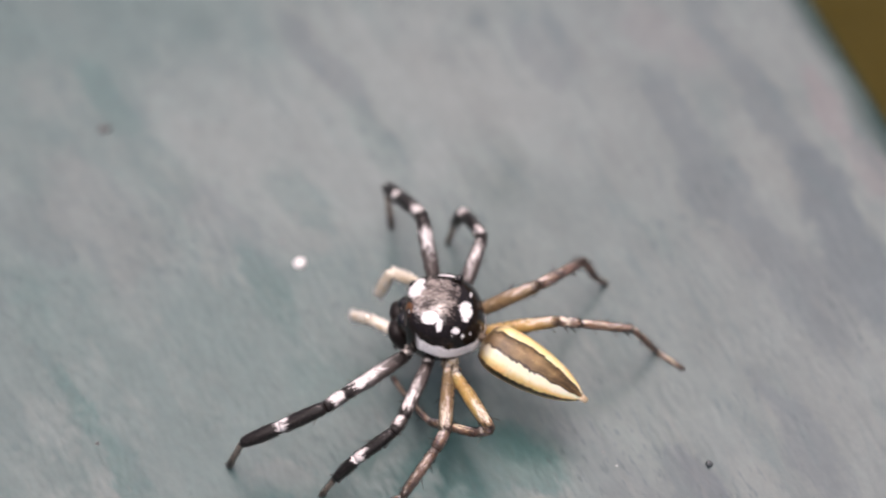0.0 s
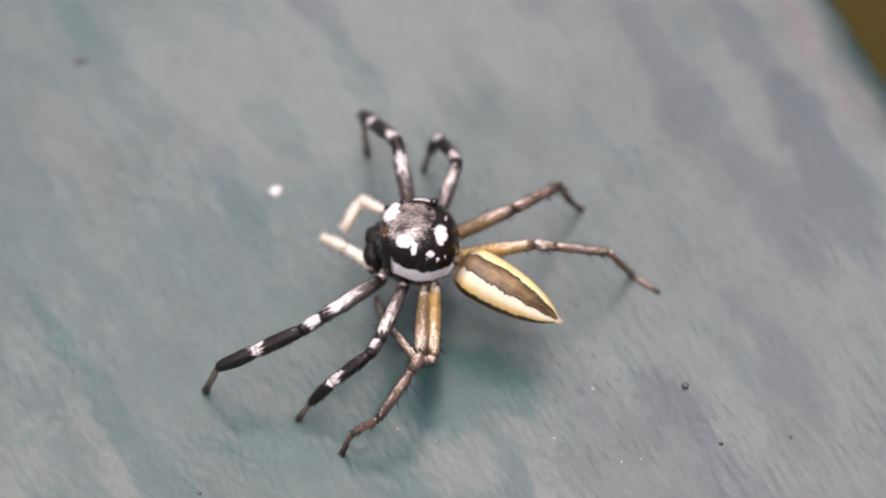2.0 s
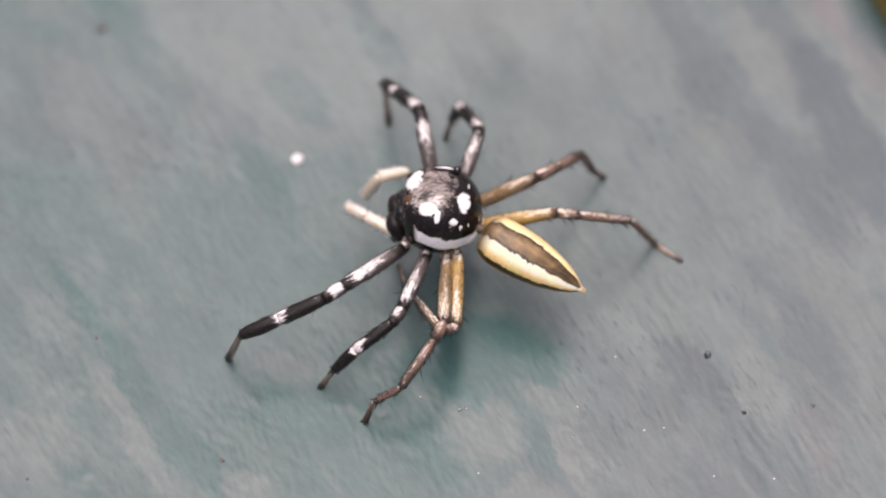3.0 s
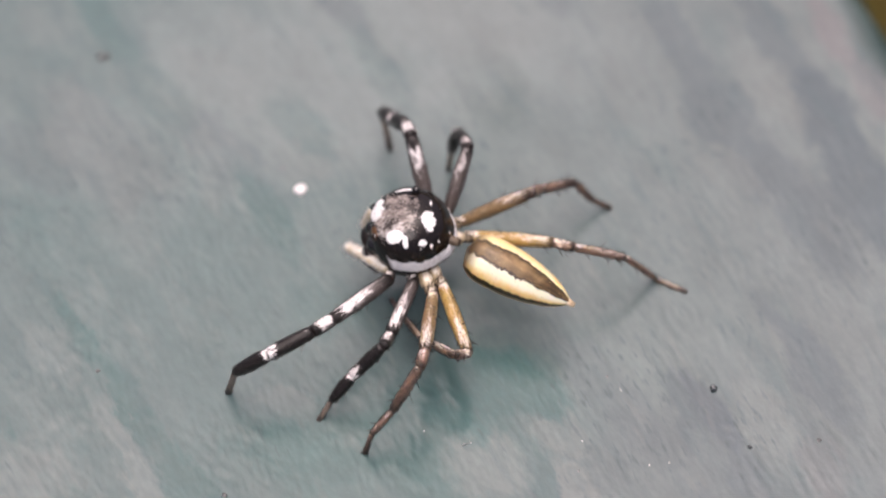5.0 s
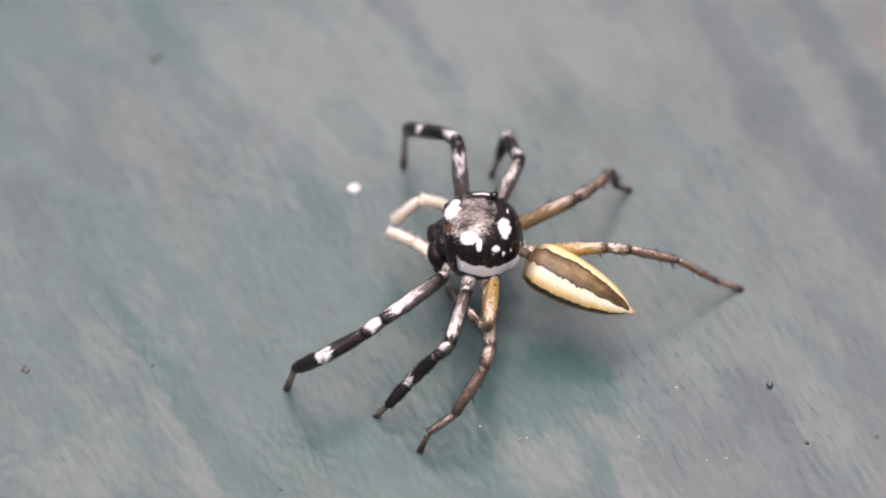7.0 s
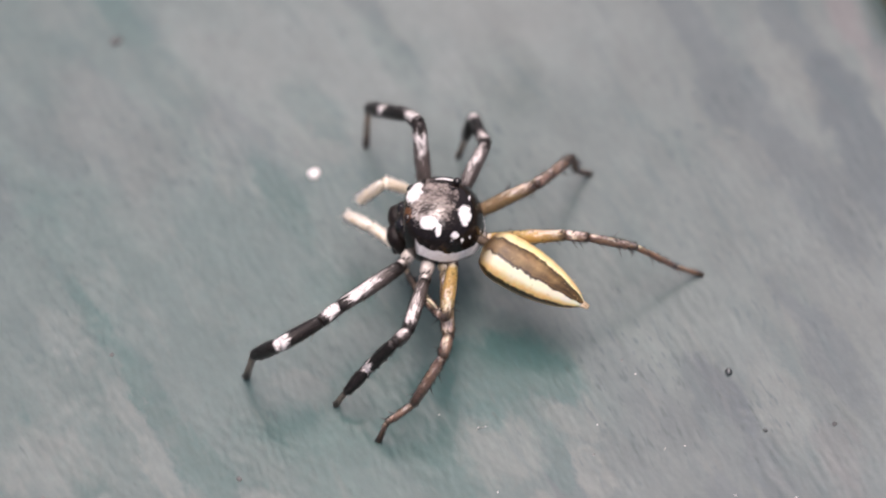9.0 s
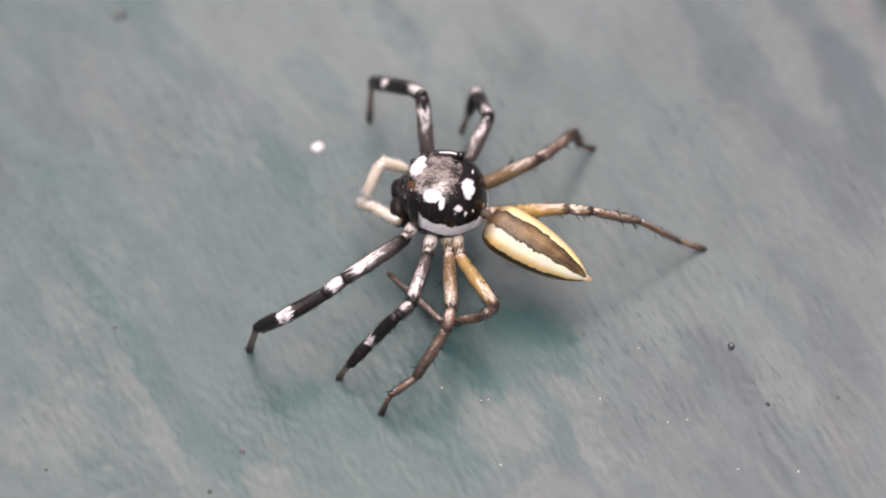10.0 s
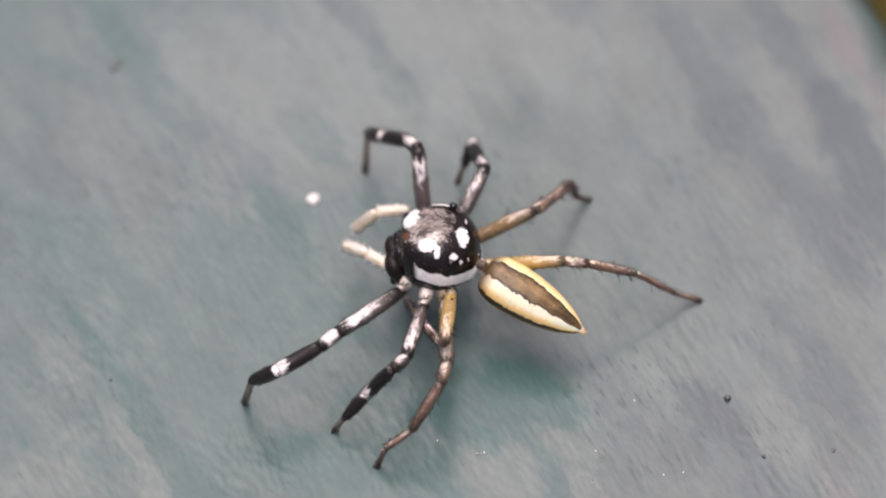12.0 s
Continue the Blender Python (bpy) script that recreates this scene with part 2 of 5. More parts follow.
    fibre = noise_node(n, l, p, 1.0, 2.0, 0.6, (4600.0, 2300.0, 2000.0))
    tone = mix_node(n, l, 0.3, tone, ramp_node(n, l, fibre, [(0.3, 0.40), (0.72, 0.60)]), "OVERLAY")
    line = noise_node(n, l, p, 1.0, 4.0, 0.62, (1300.0, 260.0, 600.0))
    tone = mix_node(n, l, math_node(n, l, "MULTIPLY", ramp_node(n, l, line, [(0.55, 0.0), (0.66, 1.0)]), 0.30), tone, (0.060, 0.092, 0.098))
    tone = mix_node(n, l, math_node(n, l, "MULTIPLY", ramp_node(n, l, line, [(0.33, 1.0), (0.42, 0.0)]), 0.20), tone, (0.175, 0.180, 0.174))
    # short dark nicks along the grain, in swarms
    nick = noise_node(n, l, p, 1.0, 2.0, 0.5, (6200.0, 1500.0, 2000.0))
    where = noise_node(n, l, p, 1.0, 3.0, 0.6, (300.0, 220.0, 200.0))
    swarm = math_node(n, l, "MAXIMUM", ramp_node(n, l, where, [(0.50, 0.0), (0.62, 0.8)]), soft_blob(n, l, raw, (5.2, -9.9), (3.0, 3.8), where))
    nicks = math_node(n, l, "MULTIPLY", ramp_node(n, l, nick, [(0.58, 0.0), (0.68, 1.0)]), swarm)
    tone = mix_node(n, l, math_node(n, l, "MULTIPLY", nicks, 0.68), tone, (0.046, 0.066, 0.070))
    # the whole coat is tinted by the old teal under it
    tone = mix_node(n, l, 1.0, tone, (1.03, 1.12, 1.10), "MULTIPLY")
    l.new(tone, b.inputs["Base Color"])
    rough = math_node(n, l, "ADD", 0.14, math_node(n, l, "MULTIPLY", blotch, 0.17))
    l.new(rough, b.inputs["Roughness"])
    grit = noise_node(n, l, p, 2600.0, 3.0, 0.6)
    wave = noise_node(n, l, p, 1.0, 2.0, 0.5, (420.0, 260.0, 300.0))
    nrm = bump_node(n, l, wave, 0.08, 0.00022)
    nrm = bump_node(n, l, fibre, 0.14, 0.00004, nrm)
    nrm = bump_node(n, l, nicks, -0.8, 0.00006, nrm)
    nrm = bump_node(n, l, grit, 0.2, 0.00002, nrm)
    l.new(nrm, b.inputs["Normal"])
    return m


def soft_blob(n, l, p, centre, radii, ragged):
    """1 in the middle of a cloudy ellipse on the board (mm), fading to 0 at its rim."""
    mp = n.new("ShaderNodeMapping")
    mp.inputs["Scale"].default_value = (1 / (radii[0] * MM), 1 / (radii[1] * MM), 0)
    mp.inputs["Location"].default_value = (-centre[0] / radii[0], -centre[1] / radii[1], 0)
    l.new(p, mp.inputs["Vector"])
    ln = n.new("ShaderNodeVectorMath")
    ln.operation = "LENGTH"
    l.new(mp.outputs[0], ln.inputs[0])
    d = math_node(n, l, "ADD", ln.outputs["Value"], math_node(n, l, "MULTIPLY", math_node(n, l, "SUBTRACT", ragged, 0.5), 1.6))
    return ramp_node(n, l, d, [(0.45, 1.0), (1.1, 0.0)])


def simple(name, dark, light, scale, rough=0.5, spec=0.5, bump=0.3, depth=0.00002):
    m, n, l, b = shader(name, rough, spec)
    p = coords(n)
    k = noise_node(n, l, p, scale, 5.0, 0.6)
    l.new(ramp_node(n, l, k, [(0.3, dark), (0.7, light)]), b.inputs["Base Color"])
    l.new(bump_node(n, l, noise_node(n, l, p, scale * 3, 3.0), bump, depth), b.inputs["Normal"])
    return m


def blob_mask(n, l, p, centre, radii, ragged, amount=2.6):
    """1 inside a ragged ellipsoid round centre (mm), 0 outside."""
    mp = n.new("ShaderNodeMapping")
    mp.vector_type = "POINT"
    mp.inputs["Scale"].default_value = [1 / (r * MM) for r in radii]
    mp.inputs["Location"].default_value = [-c / r for c, r in zip(centre, radii)]
    l.new(p, mp.inputs["Vector"])
    ln = n.new("ShaderNodeVectorMath")
    ln.operation = "LENGTH"
    l.new(mp.outputs[0], ln.inputs[0])
    d = math_node(n, l, "ADD", ln.outputs["Value"], math_node(n, l, "MULTIPLY", math_node(n, l, "SUBTRACT", ragged, 0.5), amount))
    return ramp_node(n, l, d, [(0.86, 1.0), (1.02, 0.0)])


def carapace_material():
    m, n, l, b = shader("black_carapace_with_white_scales", 0.3, 0.45)
    p = coords(n)
    fine = noise_node(n, l, p, 9000.0, 3.0, 0.7)
    grain = noise_node(n, l, p, 1.0, 5.0, 0.72, (4400.0, 4800.0, 4800.0))
    hairs = noise_node(n, l, p, 1.0, 3.0, 0.7, (7000.0, 16000.0, 16000.0))
    grain = math_node(n, l, "ADD", math_node(n, l, "MULTIPLY", grain, 0.70), math_node(n, l, "MULTIPLY", hairs, 0.30))
    col = mix_node(n, l, ramp_node(n, l, fine, [(0.50, 0.0), (0.72, 1.0)]), (0.008, 0.0055, 0.0042), (0.026, 0.018, 0.014))
    # thin silvery scales between the eyes
    haze = blob_mask(n, l, p, (-0.22, -0.08, 0.95), (0.62, 0.74, 0.5), grain)
    comb = noise_node(n, l, p, 1.0, 5.0, 0.70, (2600.0, 4600.0, 4600.0))
    col = mix_node(n, l, math_node(n, l, "MULTIPLY", haze, ramp_node(n, l, comb, [(0.42, 0.04), (0.66, 0.85)])), col, (0.48, 0.41, 0.37))
    # denser white hair towards the near front patch
    tuft = blob_mask(n, l, p, (-0.36, -0.44, 0.95), (0.30, 0.28, 0.4), hairs, 4.0)
    tuft = math_node(n, l, "MULTIPLY", tuft, ramp_node(n, l, comb, [(0.48, 0.0), (0.64, 0.6)]))
    col = mix_node(n, l, tuft, col, (0.80, 0.76, 0.73))
    amber = blob_mask(n, l, p, (-0.86, -0.32, 0.66), (0.16, 0.20, 0.2), grain)
    col = mix_node(n, l, math_node(n, l, "MULTIPLY", amber, 0.6), col, (0.20, 0.085, 0.03))
    mask = None
    for c, r in PATCHES:
        k = blob_mask(n, l, p, c, r, grain, 1.9 if r[0] > 0.19 else 2.4)
        mask = k if mask is None else math_node(n, l, "MAXIMUM", mask, k)
    sep = n.new("ShaderNodeSeparateXYZ")
    l.new(p, sep.inputs[0])
    tilt = math_node(n, l, "ADD", sep.outputs[2], math_node(n, l, "MULTIPLY", sep.outputs[0], 0.30))
    low = math_node(n, l, "ADD", tilt, math_node(n, l, "MULTIPLY", math_node(n, l, "SUBTRACT", grain, 0.5), 0.00045))
    band = ramp_node(n, l, math_node(n, l, "MULTIPLY", math_node(n, l, "ADD", low, 0.001), 500.0), [(0.405, 0.0), (0.42, 1.0), (0.590, 1.0), (0.605, 0.0)])
    side = ramp_node(n, l, math_node(n, l, "MULTIPLY", math_node(n, l, "ADD", sep.outputs[0], 0.001), 500.0), [(0.18, 0.0), (0.24, 1.0)])
    mask = math_node(n, l, "MAXIMUM", mask, math_node(n, l, "MULTIPLY", band, side))
    white = mix_node(n, l, ramp_node(n, l, hairs, [(0.36, 0.0), (0.52, 1.0)]), (0.78, 0.75, 0.74), (0.96, 0.95, 0.94))
    l.new(mix_node(n, l, mask, col, white), b.inputs["Base Color"])
    l.new(math_node(n, l, "ADD", 0.16, math_node(n, l, "MULTIPLY", mask, 0.45)), b.inputs["Roughness"])
    l.new(bump_node(n, l, fine, 0.35, 0.00002), b.inputs["Normal"])
    return m


PATCHES = (((-0.70, 0.33, 0.81), (0.27, 0.38, 0.34)), ((-0.26, -0.69, 0.83), (0.26, 0.19, 0.22)), ((-0.04, -0.84, 0.74), (0.09, 0.18, 0.15)),
           ((0.64, -0.36, 0.80), (0.20, 0.32, 0.30)), ((0.41, -0.90, 0.60), (0.14, 0.10, 0.11)), ((0.57, -0.96, 0.40), (0.06, 0.11, 0.10)),
           ((0.76, -0.83, 0.37), (0.05, 0.12, 0.15)),
           ((0.09, 0.70, 0.84), (0.26, 0.06, 0.14)), ((0.70, 0.22, 0.80), (0.04, 0.16, 0.14)), ((1.05, -0.40, 0.22), (0.08, 0.10, 0.20)))


def flesh(b, weight, depth):
    """Let some light through a soft body (depth in metres)."""
    b.inputs["Subsurface Weight"].default_value = weight
    b.inputs["Subsurface Radius"].default_value = (1.0, 0.6, 0.25)
    b.inputs["Subsurface Scale"].default_value = depth


def abdomen_material():
    m, n, l, b = shader("cream_abdomen_with_brown_stripe", 0.34, 0.5)
    p = coords(n)
    sep = n.new("ShaderNodeSeparateXYZ")
    l.new(p, sep.inputs[0])
    rag = noise_node(n, l, p, 1.0, 4.0, 0.75, (6000.0, 9000.0, 6000.0))
    soft = noise_node(n, l, p, 1.0, 4.0, 0.65, (3500.0, 2200.0, 3500.0))
    # angle round the long axis, 0 on top
    ang = math_node(n, l, "ABSOLUTE", math_node(n, l, "ARCTAN2", sep.outputs[0], math_node(n, l, "MULTIPLY", sep.outputs[2], 1.15)))
    ang = math_node(n, l, "ADD", ang, math_node(n, l, "MULTIPLY", math_node(n, l, "SUBTRACT", rag, 0.5), 0.42))
    teeth = noise_node(n, l, p, 1.0, 2.0, 0.6, (1500.0, 2600.0, 1500.0))
    ang = math_node(n, l, "ADD", ang, math_node(n, l, "MULTIPLY", math_node(n, l, "SUBTRACT", teeth, 0.5), 0.36))
    a = math_node(n, l, "DIVIDE", ang, 3.1416)
    brown, dark = (0.19, 0.120, 0.045), (0.040, 0.024, 0.008)
    cream, ochre, milk = (0.93, 0.66, 0.27), (0.52, 0.33, 0.09), (0.99, 0.92, 0.69)
    # the stripe: smooth and amber in the middle, darker to its rims and to the tip
    blot = noise_node(n, l, p, 1.0, 3.0, 0.55, (2200.0, 1100.0, 2200.0))
    rim = math_node(n, l, "MULTIPLY", math_node(n, l, "SUBTRACT", 0.06, a), 2.4)
    along = math_node(n, l, "SUBTRACT", 0.11, math_node(n, l, "MULTIPLY", sep.outputs[1], 85.0))
    blot = math_node(n, l, "ADD", math_node(n, l, "ADD", blot, rim), along)
    middle = ramp_node(n, l, blot, [(0.30, (0.060, 0.036, 0.012)), (0.48, (0.150, 0.092, 0.034)), (0.72, (0.30, 0.20, 0.09))])
    col = ramp_node(n, l, a, [(0.0, brown), (0.108, brown), (0.128, dark), (0.150, dark), (0.162, milk), (0.26, milk), (0.32, (0.97, 0.77, 0.41)), (0.365, cream), (0.40, cream), (0.412, dark),
                              (0.50, dark), (0.57, ochre), (0.8, (0.72, 0.52, 0.29))])
    far = ramp_node(n, l, a, [(0.0, brown), (0.086, brown), (0.100, dark), (0.132, dark), (0.145, (0.97, 0.82, 0.47)), (0.30, (0.88, 0.66, 0.29)), (0.42, ochre), (0.8, ochre)])
    side = ramp_node(n, l, math_node(n, l, "ADD", math_node(n, l, "MULTIPLY", sep.outputs[0], 1000.0), 0.5), [(0.49, 1.0), (0.51, 0.0)])
    col = mix_node(n, l, side, col, far)
    col = mix_node(n, l, ramp_node(n, l, a, [(0.084, 1.0), (0.112, 0.0)]), col, middle)
    col = mix_node(n, l, 0.5, col, ramp_node(n, l, soft, [(0.3, 0.34), (0.7, 0.70)]), "OVERLAY")
    # dark ring behind the waist
    neck = ramp_node(n, l, math_node(n, l, "MULTIPLY", sep.outputs[1], 1000.0), [(0.14, 0.9), (0.45, 0.0)])
    col = mix_node(n, l, neck, col, (0.07, 0.042, 0.018))
    l.new(col, b.inputs["Base Color"])
    l.new(bump_node(n, l, rag, 0.25, 0.00002), b.inputs["Normal"])
    flesh(b, 0.45, 0.0006)
    return m


def limb_material(name, length, stops, scales, rough=0.36, scale_colour=(0.90, 0.86, 0.85)):
    """Skin of a limb piece of that length (mm): colours along it, how thickly pale scales lie along it, and a gloss
    streak painted on its upward faces.
    """
    m, n, l, b = shader(name, rough, 0.36)
    p = coords(n)
    sep = n.new("ShaderNodeSeparateXYZ")
    l.new(p, sep.inputs[0])
    rag = noise_node(n, l, p, 1.0, 4.0, 0.75, (15000.0, 15000.0, 1700.0))
    z = math_node(n, l, "ADD", math_node(n, l, "MULTIPLY", sep.outputs[2], 1000.0 / length), math_node(n, l, "MULTIPLY", math_node(n, l, "SUBTRACT", rag, 0.5), 0.75))
    col = ramp_node(n, l, z, stops)
    soft = noise_node(n, l, p, 2500.0, 3.0, 0.6)
    col = mix_node(n, l, 0.6, col, ramp_node(n, l, soft, [(0.3, 0.32), (0.7, 0.68)]), "OVERLAY")
    flecks = noise_node(n, l, p, 1.0, 6.0, 0.8, (12000.0, 12000.0, 3600.0))
    flecks = math_node(n, l, "ADD", math_node(n, l, "MULTIPLY", math_node(n, l, "SUBTRACT", flecks, 0.5), 1.4), 0.5)
    thick = ramp_node(n, l, z, scales)
    # flecks gather on upward faces, which paints a gloss streak along the limb's top
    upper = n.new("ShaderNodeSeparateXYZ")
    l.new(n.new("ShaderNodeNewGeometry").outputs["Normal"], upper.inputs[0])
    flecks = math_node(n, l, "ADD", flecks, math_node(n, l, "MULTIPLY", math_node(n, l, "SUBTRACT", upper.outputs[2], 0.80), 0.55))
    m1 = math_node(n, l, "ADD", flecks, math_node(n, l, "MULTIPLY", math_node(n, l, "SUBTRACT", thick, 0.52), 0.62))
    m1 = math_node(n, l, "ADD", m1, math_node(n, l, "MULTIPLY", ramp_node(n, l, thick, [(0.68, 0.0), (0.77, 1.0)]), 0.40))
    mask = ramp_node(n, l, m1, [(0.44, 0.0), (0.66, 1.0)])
    streaks = noise_node(n, l, p, 1.0, 4.0, 0.75, (21000.0, 21000.0, 4200.0))
    col = mix_node(n, l, math_node(n, l, "MULTIPLY", ramp_node(n, l, streaks, [(0.54, 0.0), (0.70, 1.0)]), 0.22), col, (0.17, 0.14, 0.122))
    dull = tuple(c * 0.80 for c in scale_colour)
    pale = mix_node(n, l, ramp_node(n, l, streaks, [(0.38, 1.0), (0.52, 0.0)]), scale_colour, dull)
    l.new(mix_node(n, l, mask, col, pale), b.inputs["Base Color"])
    l.new(math_node(n, l, "ADD", rough, math_node(n, l, "MULTIPLY", mask, 0.15)), b.inputs["Roughness"])
    l.new(bump_node(n, l, streaks, 0.6, 0.00002, bump_node(n, l, soft, 0.5, 0.000015)), b.inputs["Normal"])
    return m


BLACK, GREY = (0.013, 0.010, 0.009), (0.092, 0.076, 0.070)
AMBER, RUST, STRAW, DUSK = (0.24, 0.165, 0.085), (0.22, 0.145, 0.110), (0.46, 0.31, 0.105), (0.05, 0.034, 0.026)
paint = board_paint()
hair = simple("dark_bristle", (0.01, 0.009, 0.008), (0.03, 0.025, 0.02), 3000.0)


# ---- building ----
def link(name, bm, material, parent=None, smooth=True):
    me = bpy.data.meshes.new(name)
    bmesh.ops.recalc_face_normals(bm, faces=bm.faces)
    for f in bm.faces:
        f.smooth = smooth
    bm.to_mesh(me)
    bm.free()
    for k in (material if isinstance(material, (list, tuple)) else [material]):
        me.materials.append(k)
    ob = new(name, me)
    ob.parent = parent
    return ob


def part(name, bm, material, parent, label=""):
    return tagged(link(name, bm, material, parent), label)


def rings(bm, profile, sides=14, squash=1.0, wobble=0.0, mat=0):
    """A closed tube along z from (z, radius) pairs in mm."""
    made, old = [], None
    for z, r in profile:
        row = []
        for i in range(sides):
            a = 2 * math.pi * i / sides
            k = r * (1 + wobble * noise.noise((math.cos(a) * 1.5, math.sin(a) * 1.5, z * 2.5)))
            row.append(bm.verts.new(Vector((k * math.cos(a), k * squash * math.sin(a), z)) * MM))
        if old:
            for i in range(sides):
                f = bm.faces.new((old[i], old[(i + 1) % sides], row[(i + 1) % sides], row[i]))
                f.material_index = mat
        made.append(row)
        old = row
    for row, zz in ((made[0], profile[0][0]), (made[-1], profile[-1][0])):
        tip = bm.verts.new(Vector((0, 0, zz)) * MM)
        for i in range(sides):
            f = bm.faces.new((row[i], row[(i + 1) % sides], tip))
            f.material_index = mat
    return made


def bristle(bm, foot, way, length, thick, mat=1):
    """A fine stiff hair from foot along way (mm)."""
    w = Vector(way).normalized()
    s = w.orthogonal().normalized()
    t = w.cross(s)
    base = [bm.verts.new((Vector(foot) + (s * math.cos(a) + t * math.sin(a)) * thick) * MM) for a in (0, 2.1, 4.2)]
    tip = bm.verts.new((Vector(foot) + w * length) * MM)
    for i in range(3):
        f = bm.faces.new((base[i], base[(i + 1) % 3], tip))
        f.material_index = mat


def ellipsoid(bm, centre, radii, turn=None, power=2.0, seg=28, ring=18, shape=None):
    """A rounded body; power over 2 makes it boxier. shape(v) bends a unit point before it is scaled."""
    k = bmesh.ops.create_uvsphere(bm, u_segments=seg, v_segments=ring, radius=1)
    for v in k["verts"]:
        c = v.co
        if power != 2.0:
            c = c / (sum(abs(x) ** power for x in c) ** (1 / power))
        if shape:
            c = shape(c)
        c = Vector(x * r for x, r in zip(c, radii))
        v.co = ((turn @ c if turn else c) + Vector(centre)) * MM
    return k["verts"]


def bone(a, b, side):
    """The pose of a limb piece that reaches from a towards b (mm); side keeps its roll steady."""
    a, b = Vector(a), Vector(b)
    z = (b - a).normalized()
    x = (Vector(side) - z * z.dot(Vector(side))).normalized()
    y = z.cross(x)
    m = Matrix((x, y, z)).transposed().to_4x4()
    m.translation = a * MM
    return m


# ---- the board and what lies under it ----
def value_noise(x, y, seed):
    """Smooth noise from -1 to 1 over arrays of points, one lump to the unit."""
    xi, yi = np.floor(x).astype(np.int64), np.floor(y).astype(np.int64)
    fx, fy = x - xi, y - yi
    fx, fy = fx * fx * (3 - 2 * fx), fy * fy * (3 - 2 * fy)

    def lattice(i, j):
        h = (i * 374761393 + j * 668265263 + seed * 982451653) & 0x7FFFFFFF
        h = ((h ^ (h >> 13)) * 1274126177) & 0x7FFFFFFF
        return ((h ^ (h >> 16)) & 0xFFFF) / 32767.5 - 1
    low = lattice(xi, yi) * (1 - fx) + lattice(xi + 1, yi) * fx
    high = lattice(xi, yi + 1) * (1 - fx) + lattice(xi + 1, yi + 1) * fx
    return low * (1 - fy) + high * fy


def relief(x, y):
    """Height of the old brushed paint (mm): short lumps along the grain, in swarms, and slow waves."""
    bent = x + 0.00485 * (17 - x) * y
    swarm = np.clip(0.62 + 0.55 * value_noise(bent / 1.7, y / 2.6, 1) + 0.35 * value_noise(bent / 0.6, y / 1.1, 2), 0.15, 1.05)
    wobble = bent + 0.10 * value_noise(bent / 0.5, y / 0.5, 3)
    lumps = 0.7 * value_noise(wobble / 0.095, y / 0.21, 4) + 0.28 * value_noise(wobble / 0.19, y / 0.5, 5) + 0.28 * value_noise(wobble / 0.075, y / 0.12, 6)
    ridges = 0.6 * value_noise(wobble / 0.13, y / 0.95, 9) + 0.4 * value_noise(wobble / 0.26, y / 1.6, 10)
    lined = np.clip((x - 1.5) / 5, 0, 0.8)
    lumps = lumps * (1 - lined) + ridges * lined
    slow = 0.6 * value_noise(bent / 1.3, y / 3.1, 7) + 0.4 * value_noise(bent / 0.5, y / 2.2, 8)
    # scattered blisters and drips
    beads = np.clip(value_noise(wobble / 0.12, y / 0.17, 11) - 0.50, 0, 1) * np.clip(value_noise(bent / 1.4, y / 1.9, 12) + 0.35, 0, 1)
    return RELIEF * ((0.012 + 0.004 * np.clip((1 - x) / 4, 0, 1)) * lumps * swarm + 0.008 * slow + 0.032 * beads)


RELIEF = 0.95


def rounded_board():
    x1, z0, r = 17.2, -20.0, 1.1
    xs = np.concatenate([[-110, -80, -50, -30, -20], np.arange(-15, x1 - r - 0.01, 0.05)])
    ys = np.concatenate([[-320, -150, -70, -35, -24], np.arange(-19, 13, 0.10), [18, 30, 70, 150, 320]])
    bend = [math.pi / 2 * i / 10 for i in range(11)]
    px = np.concatenate([xs, [x1 - r + r * math.sin(a) for a in bend], [x1, -110.0]])
    pz = np.concatenate([xs * 0, [-r + r * math.cos(a) for a in bend], [z0, z0]])
    n, k = len(px), len(ys)
    gx, gy = np.meshgrid(px, ys)
    gz = np.tile(pz, (k, 1))
    fade = np.clip((gx + 20) / 5, 0, 1) * np.clip((16.1 - gx) / 0.6, 0, 1) * np.clip((gy + 24) / 5, 0, 1) * np.clip((18 - gy) / 5, 0, 1)
    fade[:, -2:] = 0
    gz = gz + relief(gx, gy) * fade
    co = np.stack([gx, gy, gz], -1).reshape(-1, 3) * MM
    j, i = np.meshgrid(np.arange(k - 1), np.arange(n), indexing="ij")
    a, b = j * n + i, j * n + (i + 1) % n
    faces = np.stack([a, b, b + n, a + n], -1).reshape(-1, 4).tolist()
    faces += [list(range(n))[::-1], list(range((k - 1) * n, k * n))]
    me = bpy.data.meshes.new("painted_board")
    me.from_pydata(co.tolist(), [], faces)
    me.materials.append(paint)
    flat = np.ones(len(faces), dtype=bool)
    flat[-2:] = False
    me.polygons.foreach_set("use_smooth", flat)
    me.update()
    return me


board = new("painted_board", rounded_board())
board.matrix_basis = pose(0, 0, 0, 0, 0, 21.5)
tagged(board, "weathered teal painted wooden board with chalky grey streaks", "board", kind="structure")


def ground_material():
    m, n, l, b = shader("olive_ground", 0.9, 0.2)
    p = coords(n)
    k = noise_node(n, l, p, 9.0, 6.0, 0.6)
    c = ramp_node(n, l, k, [(0.3, (0.045, 0.034, 0.005)), (0.7, (0.068, 0.052, 0.008))])
    fine = noise_node(n, l, p, 400.0, 4.0, 0.6)
    c = mix_node(n, l, 0.4, c, ramp_node(n, l, fine, [(0.3, 0.35), (0.7, 0.65)]), "OVERLAY")
    l.new(c, b.inputs["Base Color"])
    l.new(bump_node(n, l, fine, 0.6, 0.002), b.inputs["Normal"])
    return m


